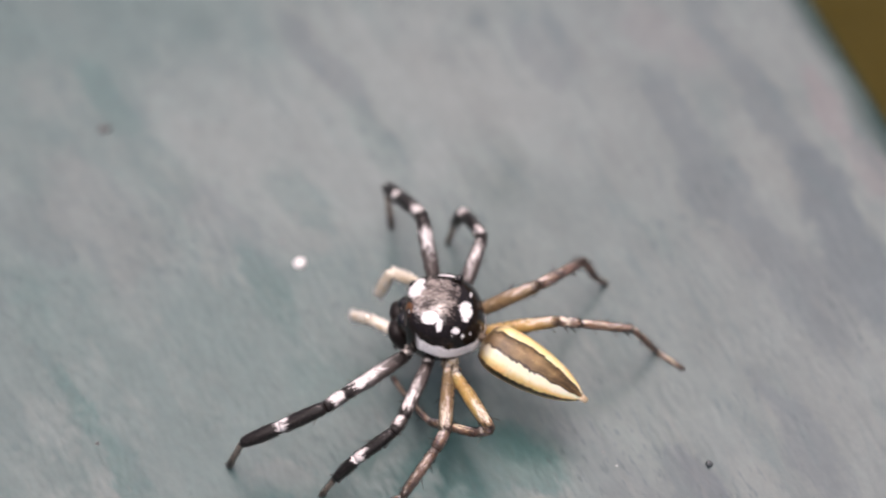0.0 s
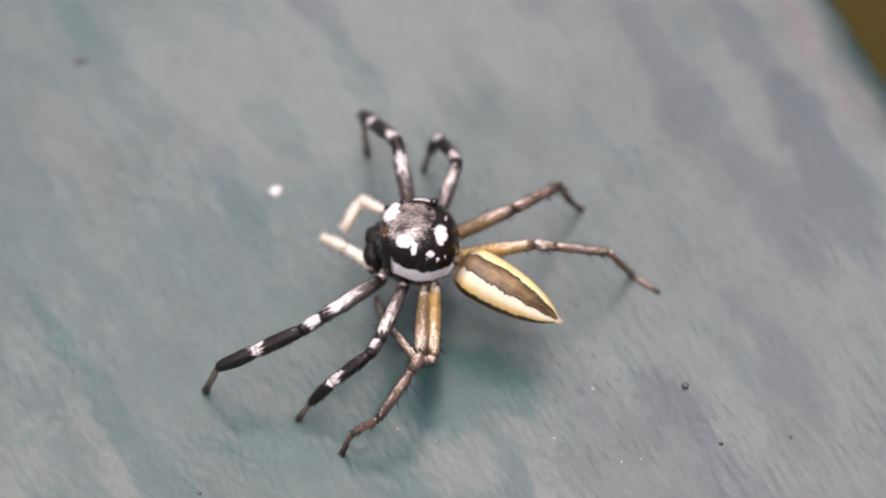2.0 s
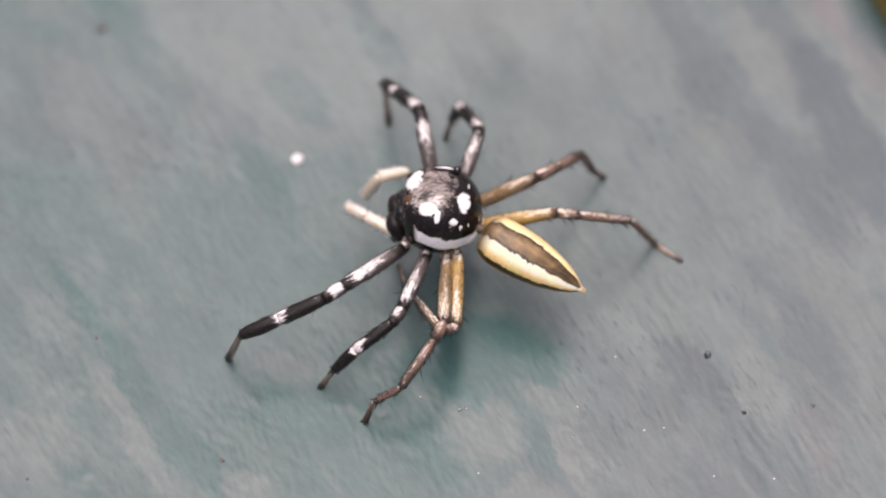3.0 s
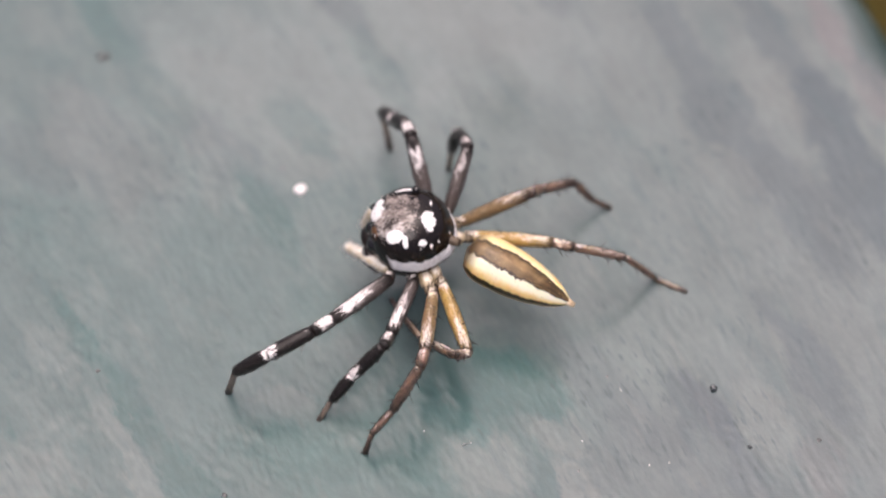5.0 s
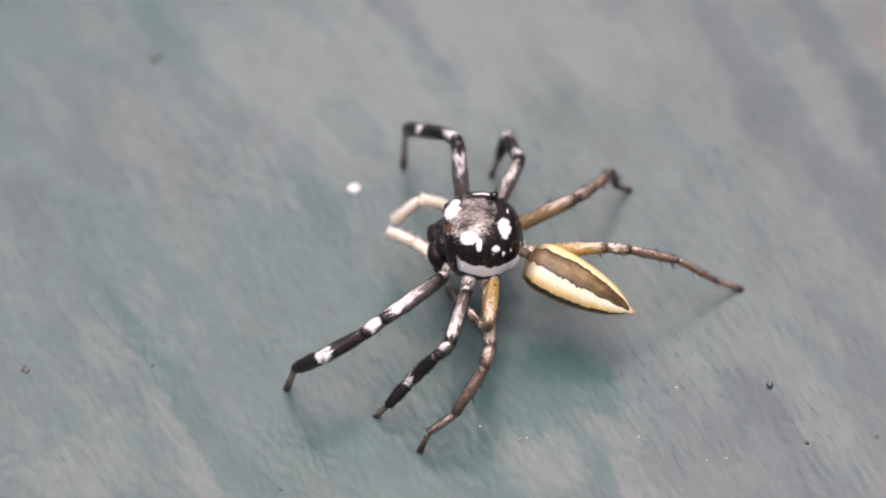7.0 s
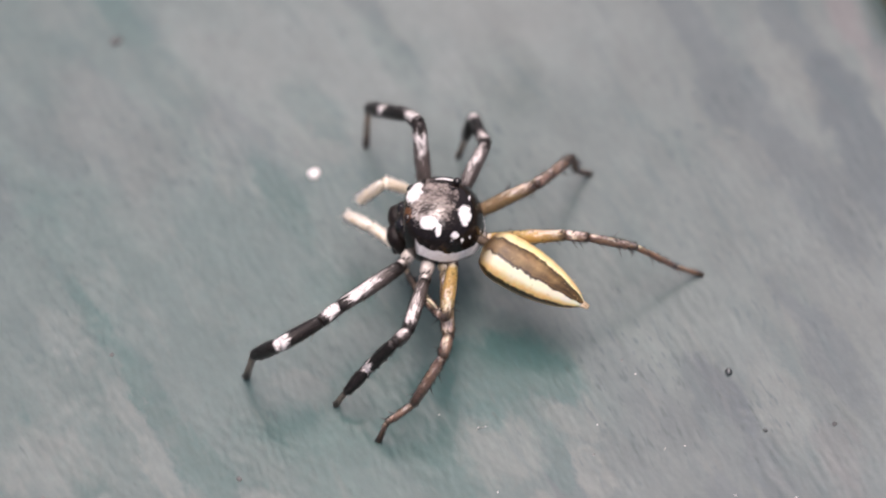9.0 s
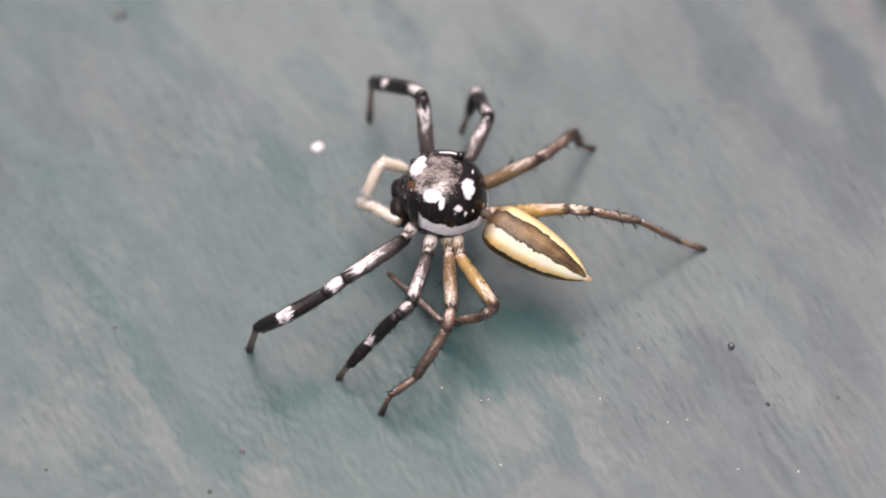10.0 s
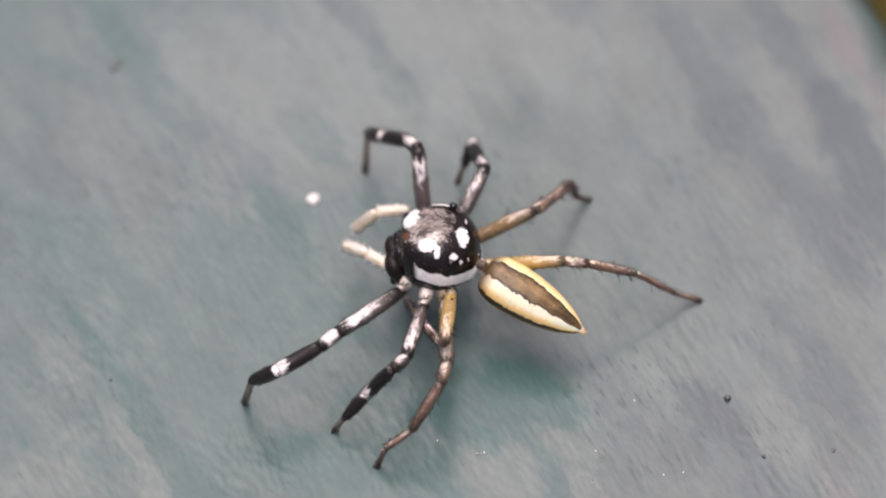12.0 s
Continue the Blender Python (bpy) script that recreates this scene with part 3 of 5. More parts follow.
bm = bmesh.new()
steps = (-900.0, -40.0, -3.0, -0.4, 0.4, 3.0, 40.0, 900.0)
grid = [[bm.verts.new((x, y, 0)) for x in steps] for y in steps]
for j in range(7):
    for i in range(7):
        bm.faces.new((grid[j][i], grid[j][i + 1], grid[j + 1][i + 1], grid[j + 1][i]))
ground = link("ground", bm, ground_material())
ground.location = (0, 0, -0.020)
tagged(ground, "olive yellow ground under the board", "ground", kind="structure")


# ---- small marks on the paint ----
def crumb(name, x, y, size, flat, material, label, category, seed, group="", lumpy=0.65):
    bm = bmesh.new()
    k = bmesh.ops.create_icosphere(bm, subdivisions=2, radius=1)
    for v in k["verts"]:
        d = 1 + lumpy * noise.noise(v.co * (0.9 + 1.9 * lumpy) + Vector((seed, 0, 0)))
        v.co = Vector((v.co.x * size * d, v.co.y * size * d * 0.85, max(v.co.z, -0.6) * size * flat * d + 0.5 * size * flat)) * MM
    ob = link(name, bm, material)
    ob.matrix_basis = pose(x * MM, y * MM, 0, 0, 0, seed * 37)
    return tagged(ob, label, category, group)


white_bit = simple("white_crumb", (0.90, 0.86, 0.84), (0.97, 0.95, 0.94), 4000.0, 0.7)
dark_bit = simple("dark_grit", (0.060, 0.066, 0.066), (0.15, 0.155, 0.150), 6000.0, 0.6)
nib = simple("glossy_paint_nib", (0.045, 0.055, 0.058), (0.11, 0.12, 0.12), 9000.0, 0.08, 0.8, 0.6, 0.00003)
nib.node_tree.nodes["Principled BSDF"].inputs["IOR"].default_value = 1.55
pale_bit = simple("pale_dust", (0.5, 0.5, 0.5), (0.8, 0.8, 0.8), 4000.0, 0.5)
crumb("white_crumb", 0, -0.08, 0.175, 0.55, white_bit, "round white crumb lying on the teal board", "crumb", 1, lumpy=0.25)
for i, (x, y, s) in enumerate(((10.57, -6.48, 0.105), (11.38, -8.25, 0.06))):
    crumb("paint_nib", x, y, s, 0.9, nib, "glossy dark nib of dried paint on the board", "paint nib", 3 + i, "paint nibs on the board", 0.3)
for i, (x, y, s) in enumerate(((-4.97, -5.9, 0.055), (-8.16, -6.03, 0.12), (-1.61, -9.65, 0.07), (-2.35, -10.82, 0.06), (-5.51, 4.62, 0.17),
                               (13.11, -8.05, 0.06), (11.42, -11.24, 0.035), (-6.38, -10.19, 0.045), (-0.49, 0.68, 0.06), (7.1, -8.95, 0.03), (7.9, -6.1, 0.035))):
    crumb("grit_speck", x, y, s, 0.22, dark_bit, "dark speck of grit stuck on the painted board", "grit", 11 + i, "grit specks on the board")
for i, (x, y) in enumerate(((3.29, -7.75), (7.22, -8.06), (8.87, -8.77), (9.36, -8.7), (10.53, -10.14), (12.01, -10.22), (8.23, -6.52), (4.73, -10.04), (4.27, -8.13), (4.45, -8.1))):
    crumb("dust_speck", x, y, 0.020, 0.5, pale_bit, "tiny pale dust speck on the painted board", "dust", 31 + i, "dust specks on the board")

# a bent shred of lint
lint_grey = simple("grey_lint", (0.20, 0.22, 0.22), (0.38, 0.39, 0.38), 5000.0, 0.7)
bm = bmesh.new()
old = None
for i in range(9):
    a = -0.9 + 1.8 * i / 8
    row = [bm.verts.new(Vector((0.13 * math.sin(a), 0.10 * math.cos(a) - 0.10, 0.02)) * MM + Vector((0, 0, 0.014 * MM)) * math.cos(g) + Vector((math.sin(a), math.cos(a), 0)) * 0.014 * MM * math.sin(g)) for g in (0, 2.1, 4.2)]
    if old:
        for k in range(3):
            bm.faces.new((old[k], old[(k + 1) % 3], row[(k + 1) % 3], row[k]))
    old = row
lint = link("lint_fibre", bm, lint_grey)
lint.matrix_basis = pose(4.29 * MM, -8.15 * MM, 0, 0, 0, 25)
tagged(lint, "short bent pale lint fibre on the painted board", "lint")

# ---- the spider ----
waist_skin = simple("brown_waist", (0.06, 0.04, 0.025), (0.20, 0.15, 0.10), 5000.0, 0.5)
spider = new("jumping_spider")
spider.location = Vector((4.0, -3.0, 0)) * MM
tagged(spider, "black and white banded jumping spider with cream striped abdomen", "spider")
shell = carapace_material()
face_black = simple("glossy_brown_black_face", (0.006, 0.005, 0.004), (0.040, 0.022, 0.014), 4000.0, 0.25)
jaw_black = simple("dull_black_jaw", (0.005, 0.004, 0.0035), (0.016, 0.010, 0.008), 4000.0, 0.45, 0.3)
eye_glass = simple("black_eye", (0.004, 0.003, 0.003), (0.008, 0.006, 0.005), 500.0, 0.05, 0.8, 0.0)
amber_eye = simple("amber_brown_eye", (0.012, 0.006, 0.003), (0.035, 0.015, 0.006), 900.0, 0.06, 0.8, 0.0)
straw_joint = simple("straw_joint", (0.34, 0.22, 0.10), (0.80, 0.68, 0.50), 5000.0, 0.4)


def carapace_shape(c):
    # steep face in front, slope behind the eyes, narrower tail end
    x, y, z = c
    if x < -0.78:
        x = -0.78 + (x + 0.78) * 0.55
    if x > 0.1:
        z *= 1 - 0.16 * (x - 0.1)
        y *= 1 - 0.12 * (x - 0.1)
    if z < -0.45:
        z = -0.45 + (z + 0.45) * 0.5
    return Vector((x * (1.03 if x < 0 else 0.945), y, z))


bm = bmesh.new()
ellipsoid(bm, (0, 0, 0), (1.10, 1.15, 1.00), power=2.25, seg=48, ring=32, shape=carapace_shape)
ellipsoid(bm, (0.54, -0.02, -0.26), (0.54, 0.84, 0.58), seg=32, ring=20)
rng = random.Random(5)
for i in range(150):
    a, h = rng.uniform(0, 6.283), rng.uniform(0.1, 0.95)
    q = Vector((math.cos(a) * math.sqrt(1 - h * h), math.sin(a) * math.sqrt(1 - h * h), h))
    q = carapace_shape(q / (sum(abs(x) ** 2.25 for x in q) ** (1 / 2.25)))
    q = Vector((q.x * 1.10, q.y * 1.15, q.z * 1.0))
    bristle(bm, q * 0.99, q.normalized() + Vector((-0.8, rng.uniform(-0.4, 0.4), 0.1)), rng.uniform(0.06, 0.13), 0.006)
for i in range(80):
    x, y = rng.gauss(-0.25, 0.30), rng.gauss(0.05, 0.36)
    k = 1 - abs(x / 1.13) ** 2.25 - abs(y / 1.15) ** 2.25
    if k > 0.15:
        bristle(bm, (x, y, k ** (1 / 2.25) * 0.985), (-0.8, rng.uniform(-0.5, 0.5), 0.35), rng.uniform(0.06, 0.12), 0.007, 2)
grey_hair = simple("grey_head_hair", (0.30, 0.27, 0.25), (0.6, 0.55, 0.52), 3000.0)
carapace = part("cephalothorax", bm, [shell, hair, grey_hair], spider, "glossy black head shield with white scale patches")
for y, z, x, r, k in ((0.25, 0.12, -0.96, 0.23, eye_glass), (-0.25, 0.12, -0.96, 0.23, eye_glass), (-0.40, 0.62, -0.82, 0.11, amber_eye), (0.60, 0.28, -0.84, 0.12, eye_glass),
                      (-0.60, 0.28, -0.84, 0.12, eye_glass), (0.58, 0.88, 0.38, 0.11, eye_glass), (0.55, 0.58, -0.80, 0.11, eye_glass), (-1.02, 0.50, 0.30, 0.09, eye_glass)):
    bm = bmesh.new()
    ellipsoid(bm, (x, y, z), (r, r, r), seg=16, ring=10)
    part("eye", bm, k, carapace, "round glossy dark eye")
for s in (1, -1):
    bm = bmesh.new()
    ellipsoid(bm, (-1.06, s * 0.29, -0.40), (0.26, 0.36, 0.46), Euler((0, radians(-30), 0)).to_matrix(), power=2.5, seg=18, ring=12)
    part("chelicera", bm, jaw_black, carapace, "dark jaw under the face")
bm = bmesh.new()
ellipsoid(bm, (-0.82, 0, -0.04), (0.32, 0.62, 0.42), power=2.4, seg=24, ring=16)
rng = random.Random(9)
for i in range(30):
    y, z = rng.uniform(-0.5, 0.5), rng.uniform(-0.45, 0.3)
    bristle(bm, (-1.08, y, z), (-1, rng.uniform(-0.5, 0.5), rng.uniform(-0.3, 0.8)), rng.uniform(0.06, 0.14), 0.007)
part("clypeus", bm, [face_black, hair], carapace, "bristly black face below the eyes")
for s in (1, -1):
    bm = bmesh.new()
    ellipsoid(bm, (-1.20, s * 0.36, -0.74), (0.09, 0.10, 0.18), seg=12, ring=8)
    part("fang", bm, face_black, carapace, "small black tip of the jaw")
bm = bmesh.new()
ellipsoid(bm, (0.0, 0, -0.60), (0.80, 0.62, 0.26), seg=20, ring=12)
part("sternum", bm, face_black, carapace, "dark underside")

bm = bmesh.new()


def abdomen_shape():
    made, n = [], 26
    for i in range(n + 1):
        s = i / n
        if s < 0.28:
            r = 0.66 * (1 - (1 - s / 0.28) ** 2.6) ** 0.36
        else:
            r = 0.66 * (1 - min(1.0, (s - 0.28) / 0.72) ** 1.95) ** 0.66
        made.append((s * ABD, max(r, 0.03)))
    return made


ABD = 2.93
for i, (y, r) in enumerate(abdomen_shape()):
    row = []
    for j in range(28):
        a = 2 * math.pi * j / 28
        row.append(bm.verts.new(Vector((r * math.sin(a), y, r * 0.86 * math.cos(a))) * MM))
    if i:
        for j in range(28):
            bm.faces.new((prev[j], prev[(j + 1) % 28], row[(j + 1) % 28], row[j]))
    else:
        bm.faces.new(row)
    prev = row
bm.faces.new(prev)
rng = random.Random(8)
prof = abdomen_shape()
for i in range(120):
    y, r = prof[rng.randrange(2, len(prof) - 2)]
    a = rng.uniform(-1.9, 1.9)
    q = Vector((r * math.sin(a), y, r * 0.86 * math.cos(a)))
    bristle(bm, q, Vector((math.sin(a), 1.6, math.cos(a))), rng.uniform(0.05, 0.10), 0.005)
straw_hair = simple("straw_hair", (0.35, 0.25, 0.10), (0.6, 0.48, 0.25), 3000.0)
abdomen = part("abdomen", bm, [abdomen_material(), straw_hair], spider, "tapering cream abdomen with brown middle stripe")
for s in (1, -1):
    bm = bmesh.new()
    rings(bm, [(0, 0.07), (0.10, 0.06), (0.22, 0.03)], 8)
    k = part("spinneret", bm, straw_joint, abdomen, "short straw spinneret")
    k.matrix_basis = pose(s * 0.035 * MM, (ABD - 0.09) * MM, 0, -90, 0, 0)
bm = bmesh.new()
rings(bm, [(0, 0.18), (0.15, 0.13), (0.38, 0.11)], 12)
waist = part("waist", bm, waist_skin, carapace, "narrow brown waist")
waist.matrix_basis = pose(0.82 * MM, -0.38 * MM, -0.12 * MM, 0, 90, -30)

LENGTHS = {"one": (1.92, 0.77, 1.23, 1.09, 1.25), "two": (1.70, 0.72, 1.14, 0.85, 0.73), "three": (2.03, 0.81, 1.44, 0.81, 0.71), "four": (2.11, 0.58, 1.50, 1.52, 0.90)}
PIECES = ("leg", "patella", "tibia", "metatarsus", "tarsus")
# radii at the two ends of each piece and its thickest place
THICK = {"one": ((0.165, 0.195, 0.165), (0.165, 0.175, 0.155), (0.158, 0.185, 0.165), (0.158, 0.185, 0.12), (0.08, 0.08, 0.095)),
         "two": ((0.15, 0.18, 0.15), (0.15, 0.16, 0.135), (0.135, 0.16, 0.14), (0.135, 0.152, 0.10), (0.068, 0.065, 0.085)),
         "three": ((0.14, 0.18, 0.15), (0.14, 0.15, 0.125), (0.12, 0.13, 0.11), (0.09, 0.09, 0.07), (0.06, 0.06, 0.085)),
         "four": ((0.14, 0.175, 0.135), (0.125, 0.13, 0.11), (0.105, 0.11, 0.095), (0.075, 0.08, 0.065), (0.055, 0.06, 0.075))}
SKIN = {
    "one": ([(0.0, BLACK), (0.10, BLACK), (0.26, GREY), (0.86, GREY), (0.93, BLACK)], [(0.0, BLACK), (0.3, GREY), (0.9, BLACK)], [(0.0, BLACK), (1.0, BLACK)],
            [(0.0, BLACK), (1.0, BLACK)], [(0.0, BLACK), (0.1, (0.28, 0.23, 0.18)), (0.6, (0.19, 0.15, 0.12)), (0.76, (0.05, 0.042, 0.035))]),
    "two": ([(0.0, BLACK), (0.12, GREY), (0.86, GREY), (0.94, BLACK)], [(0.0, BLACK), (0.3, GREY), (0.9, BLACK)], [(0.0, BLACK), (1.0, BLACK)],
            [(0.0, BLACK), (1.0, BLACK)], [(0.0, BLACK), (0.15, (0.25, 0.20, 0.16)), (0.6, (0.16, 0.13, 0.10)), (0.74, (0.05, 0.042, 0.035))]),
    "three": ([(0.0, AMBER), (0.85, AMBER), (0.96, DUSK)], [(0.0, DUSK), (0.15, RUST), (0.7, RUST), (0.95, DUSK)], [(0.0, DUSK), (0.1, RUST), (0.5, RUST), (0.9, DUSK)],
              [(0.0, DUSK), (0.15, RUST), (0.8, RUST), (0.95, DUSK)], [(0.0, RUST), (0.5, (0.12, 0.08, 0.06)), (0.75, DUSK)]),
    "four": ([(0.0, STRAW), (0.75, STRAW), (0.93, AMBER), (0.97, DUSK)], [(0.0, DUSK), (0.12, RUST), (0.85, RUST), (0.95, DUSK)],
             [(0.0, DUSK), (0.1, (0.24, 0.15, 0.10)), (0.8, RUST), (0.93, DUSK)], [(0.0, RUST), (0.12, (0.24, 0.15, 0.10)), (0.8, RUST), (0.93, DUSK)],
             [(0.0, (0.28, 0.19, 0.14)), (0.6, (0.24, 0.16, 0.11)), (0.8, DUSK)])}
GLEAM = {"one": (0.93, 0.88, 0.86), "two": (0.88, 0.81, 0.79), "three": (0.86, 0.75, 0.66), "four": (0.86, 0.75, 0.64)}
# how thickly pale scales lie along each piece
SCALES = {
    "one": ([(0.0, 0.1), (0.02, 0.1), (0.06, 0.0), (0.14, 0.26), (0.36, 0.38), (0.52, 0.66), (0.82, 0.73), (0.91, 0.0)], [(0.0, 0.0), (0.15, 0.70), (0.75, 0.72), (0.95, 0.0)],
            [(0.0, 0.24), (0.35, 0.16), (0.66, 0.06), (0.84, 0.70), (0.94, 0.80)], [(0.0, 0.80), (0.03, 0.60), (0.15, 0.02), (1.0, 0.06)], [(0.0, 0.0), (1.0, 0.0)]),
    "two": ([(0.0, 0.1), (0.02, 0.1), (0.06, 0.08), (0.3, 0.40), (0.55, 0.60), (0.86, 0.68), (0.95, 0.0)], [(0.0, 0.0), (0.2, 0.66), (0.7, 0.58), (0.95, 0.0)],
            [(0.0, 0.22), (0.35, 0.14), (0.56, 0.06), (0.74, 0.70), (0.90, 0.80)], [(0.0, 0.80), (0.03, 0.60), (0.15, 0.02), (1.0, 0.06)], [(0.0, 0.0), (1.0, 0.0)]),
    "three": ([(0.0, 0.7), (0.04, 0.7), (0.08, 0.14), (0.3, 0.26), (0.56, 0.36), (0.74, 0.62), (0.88, 0.68), (0.94, 0.2)], [(0.0, 0.2), (0.3, 0.55), (0.8, 0.35), (1.0, 0.1)], [(0.0, 0.25), (0.3, 0.50), (1.0, 0.30)],
              [(0.0, 0.3), (1.0, 0.42)], [(0.0, 0.38), (1.0, 0.1)]),
    "four": ([(0.0, 0.7), (0.04, 0.7), (0.08, 0.12), (0.3, 0.28), (0.6, 0.42), (0.85, 0.64), (0.95, 0.2)], [(0.0, 0.2), (0.3, 0.75), (0.8, 0.6), (1.0, 0.1)], [(0.0, 0.3), (0.3, 0.62), (1.0, 0.42)],
             [(0.0, 0.5), (0.4, 0.48), (1.0, 0.45)], [(0.0, 0.45), (0.6, 0.35), (1.0, 0.0)])}
LABELS = {"one": "long front leg banded black and white", "two": "black leg banded with white scales",
          "three": "brown amber leg with silvery scales", "four": "straw yellow hind leg with brown tip"}


def limb_piece(k, length, ends, seed, spiny):
    a, mid, b = ends
    bm = bmesh.new()
    prof = []
    for i in range(15):
        s = i / 14
        r = a * (1 - s) ** 2 + 2 * (2 * mid - (a + b) / 2) * s * (1 - s) + b * s * s
        if i in (0, 14):
            r *= 0.93
        prof.append((s * length - (0.06 * (1 - s) ** 3 if k == 0 else 0), r))
    if k == 4:
        prof[-1] = (length, b * 0.5)
    rings(bm, prof, 14, 1.0, 0.10)
    rng = random.Random(seed)
    # stiff spines and fine hair
    for i in range(((12, 4, 10, 7, 0) if spiny else (5, 1, 4, 2, 0))[k]):
        s, g = rng.uniform(0.2, 0.95), rng.uniform(0, 6.283)
        r = ends[1] * 0.85
        q = Vector((r * math.cos(g), r * math.sin(g), s * length))
        bristle(bm, q, Vector((math.cos(g), math.sin(g), 0.9)), rng.uniform(0.16, 0.36), 0.019 if spiny else 0.013)
    for i in range((16, 5, 11, 7, 0)[k]):
        s, g = rng.uniform(0.12, 0.95), rng.uniform(0, 6.283)
        r = prof[round(s * 14)][1] * 0.96
        q = Vector((r * math.cos(g), r * math.sin(g), s * length))
        bristle(bm, q, Vector((math.cos(g), math.sin(g), 1.1)), rng.uniform(0.05, 0.10), rng.uniform(0.018, 0.028))
    for i in range((230, 90, 200, 140, 70)[k]):
        s, g = rng.uniform(0.03, 0.97), rng.uniform(0, 6.283)
        r = prof[round(s * 14)][1] * 0.97
        q = Vector((r * math.cos(g), r * math.sin(g), s * length))
        bristle(bm, q, Vector((math.cos(g), math.sin(g), 1.3)), rng.uniform(0.05, 0.13), 0.007)
    if k == 4:
        for g in (0.4, 2.7):
            bristle(bm, (0, 0, length * 0.97), Vector((math.cos(g) * 0.6, math.sin(g) * 0.6, 1)), 0.07, 0.018)
    return bm


def leg(kind):
    """One leg: the thigh, and under it the four further pieces."""
    made, thigh = [], None
    for k, name in enumerate(PIECES):
        length = LENGTHS[kind][k]
        m = SKINS[kind][k]
        ob = part(name, limb_piece(k, length, THICK[kind][k], len(LEGS) * 7 + k, kind in ("three", "four")), [m, hair], thigh or spider, LABELS[kind] if k == 0 else "")
        thigh = thigh or ob
        made.append(ob)
    return made


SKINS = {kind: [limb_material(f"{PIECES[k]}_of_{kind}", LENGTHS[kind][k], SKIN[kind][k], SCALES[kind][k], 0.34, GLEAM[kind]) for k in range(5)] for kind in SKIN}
for kind in ("three", "four"):
    for m in SKINS[kind]:
        flesh(m.node_tree.nodes["Principled BSDF"], 0.4, 0.0003)
LEGS = {}
for kind in ("one", "two", "three", "four"):
    for side in ("near", "far"):
        LEGS[side, kind] = leg(kind)

COXAE = {}
HIP = (0.10, 0.075, 0.06)
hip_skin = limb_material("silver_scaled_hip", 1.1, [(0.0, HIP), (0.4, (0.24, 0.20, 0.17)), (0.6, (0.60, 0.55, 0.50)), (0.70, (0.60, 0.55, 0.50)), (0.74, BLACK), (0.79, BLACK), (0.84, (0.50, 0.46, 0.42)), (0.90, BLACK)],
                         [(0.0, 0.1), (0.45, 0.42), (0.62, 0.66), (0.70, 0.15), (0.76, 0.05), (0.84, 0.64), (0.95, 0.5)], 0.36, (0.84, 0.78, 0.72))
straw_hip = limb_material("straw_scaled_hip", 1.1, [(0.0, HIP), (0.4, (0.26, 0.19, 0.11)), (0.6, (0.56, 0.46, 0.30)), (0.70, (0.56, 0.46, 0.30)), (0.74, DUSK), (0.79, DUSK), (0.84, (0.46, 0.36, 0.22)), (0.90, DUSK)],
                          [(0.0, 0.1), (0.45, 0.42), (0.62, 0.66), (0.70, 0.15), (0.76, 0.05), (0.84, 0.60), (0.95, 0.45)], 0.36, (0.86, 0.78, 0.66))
for side, kind in LEGS:
    bm = bmesh.new()
    rings(bm, [(0, 0.15), (0.3, 0.17), (0.55, 0.185), (0.70, 0.17), (0.79, 0.125), (0.83, 0.13), (0.90, 0.16), (1.02, 0.16), (1.10, 0.11)], 16, 1.0, 0.12)
    COXAE[side, kind] = part("coxa", bm, hip_skin if kind in ("one", "two") else straw_hip, spider, "short pale scaled hip joint")

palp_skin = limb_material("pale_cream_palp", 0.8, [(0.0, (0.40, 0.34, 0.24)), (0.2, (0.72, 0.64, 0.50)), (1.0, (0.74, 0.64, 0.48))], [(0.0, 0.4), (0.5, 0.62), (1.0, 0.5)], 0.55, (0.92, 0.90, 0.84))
palp_hair = simple("white_palp_hair", (0.75, 0.70, 0.62), (0.92, 0.90, 0.84), 3000.0)


def palp(seed):
    made = None
    out = []
    for name, length, ends in (("palp", 0.90, (0.11, 0.14, 0.135)), ("palp_tip", 0.95, (0.13, 0.145, 0.10))):
        bm = bmesh.new()
        prof = [(s / 10 * length, (ends[0] * (1 - s / 10) ** 2 + 2 * (2 * ends[1] - (ends[0] + ends[2]) / 2) * s / 10 * (1 - s / 10) + ends[2] * (s / 10) ** 2) * (0.9 if s in (0, 10) else 1)) for s in range(11)]
        rings(bm, prof, 12, 1.0, 0.12)
        rng = random.Random(seed)
        for i in range(260):
            s, g = rng.uniform(0.1, 0.98), rng.uniform(0, 6.283)
            r = ends[1] * 0.9
            bristle(bm, (r * math.cos(g), r * math.sin(g), s * length), Vector((math.cos(g), math.sin(g), rng.uniform(0.3, 1.6))), rng.uniform(0.06, 0.15), 0.009)
        ob = part(name, bm, [palp_skin, palp_hair], made or spider, "hairy pale cream feeler" if made is None else "")
        made = made or ob
        out.append(ob)
    return out


PALPS = {"far": palp(3), "near": palp(4)}


# ---- what moves ----
def stride(pieces, side, rows):
    """Key a chain of pieces through rows of a time and its joints; the first piece carries the others."""
    keyed = [[] for _ in pieces]
    for t, joints in rows:
        poses = [bone(a, b, side) for a, b in zip(joints, joints[1:])]
        first = poses[0].inverted()
        for k, p in enumerate(poses):
            keyed[k].append((t, p if k == 0 else first @ p))
    for ob, r in zip(pieces, keyed):
        walk(ob, r)


def hip(ob, rows):
    """Key a hip joint so that it points from the body to the top of its leg."""
    keyed = []
    for t, centre, top in rows:
        way = (Vector(top) - Vector(centre)).normalized()
        keyed.append((t, bone(Vector(top) - way * 1.08, Vector(top), (0.1, 0.05, 1))))
    walk(ob, keyed)


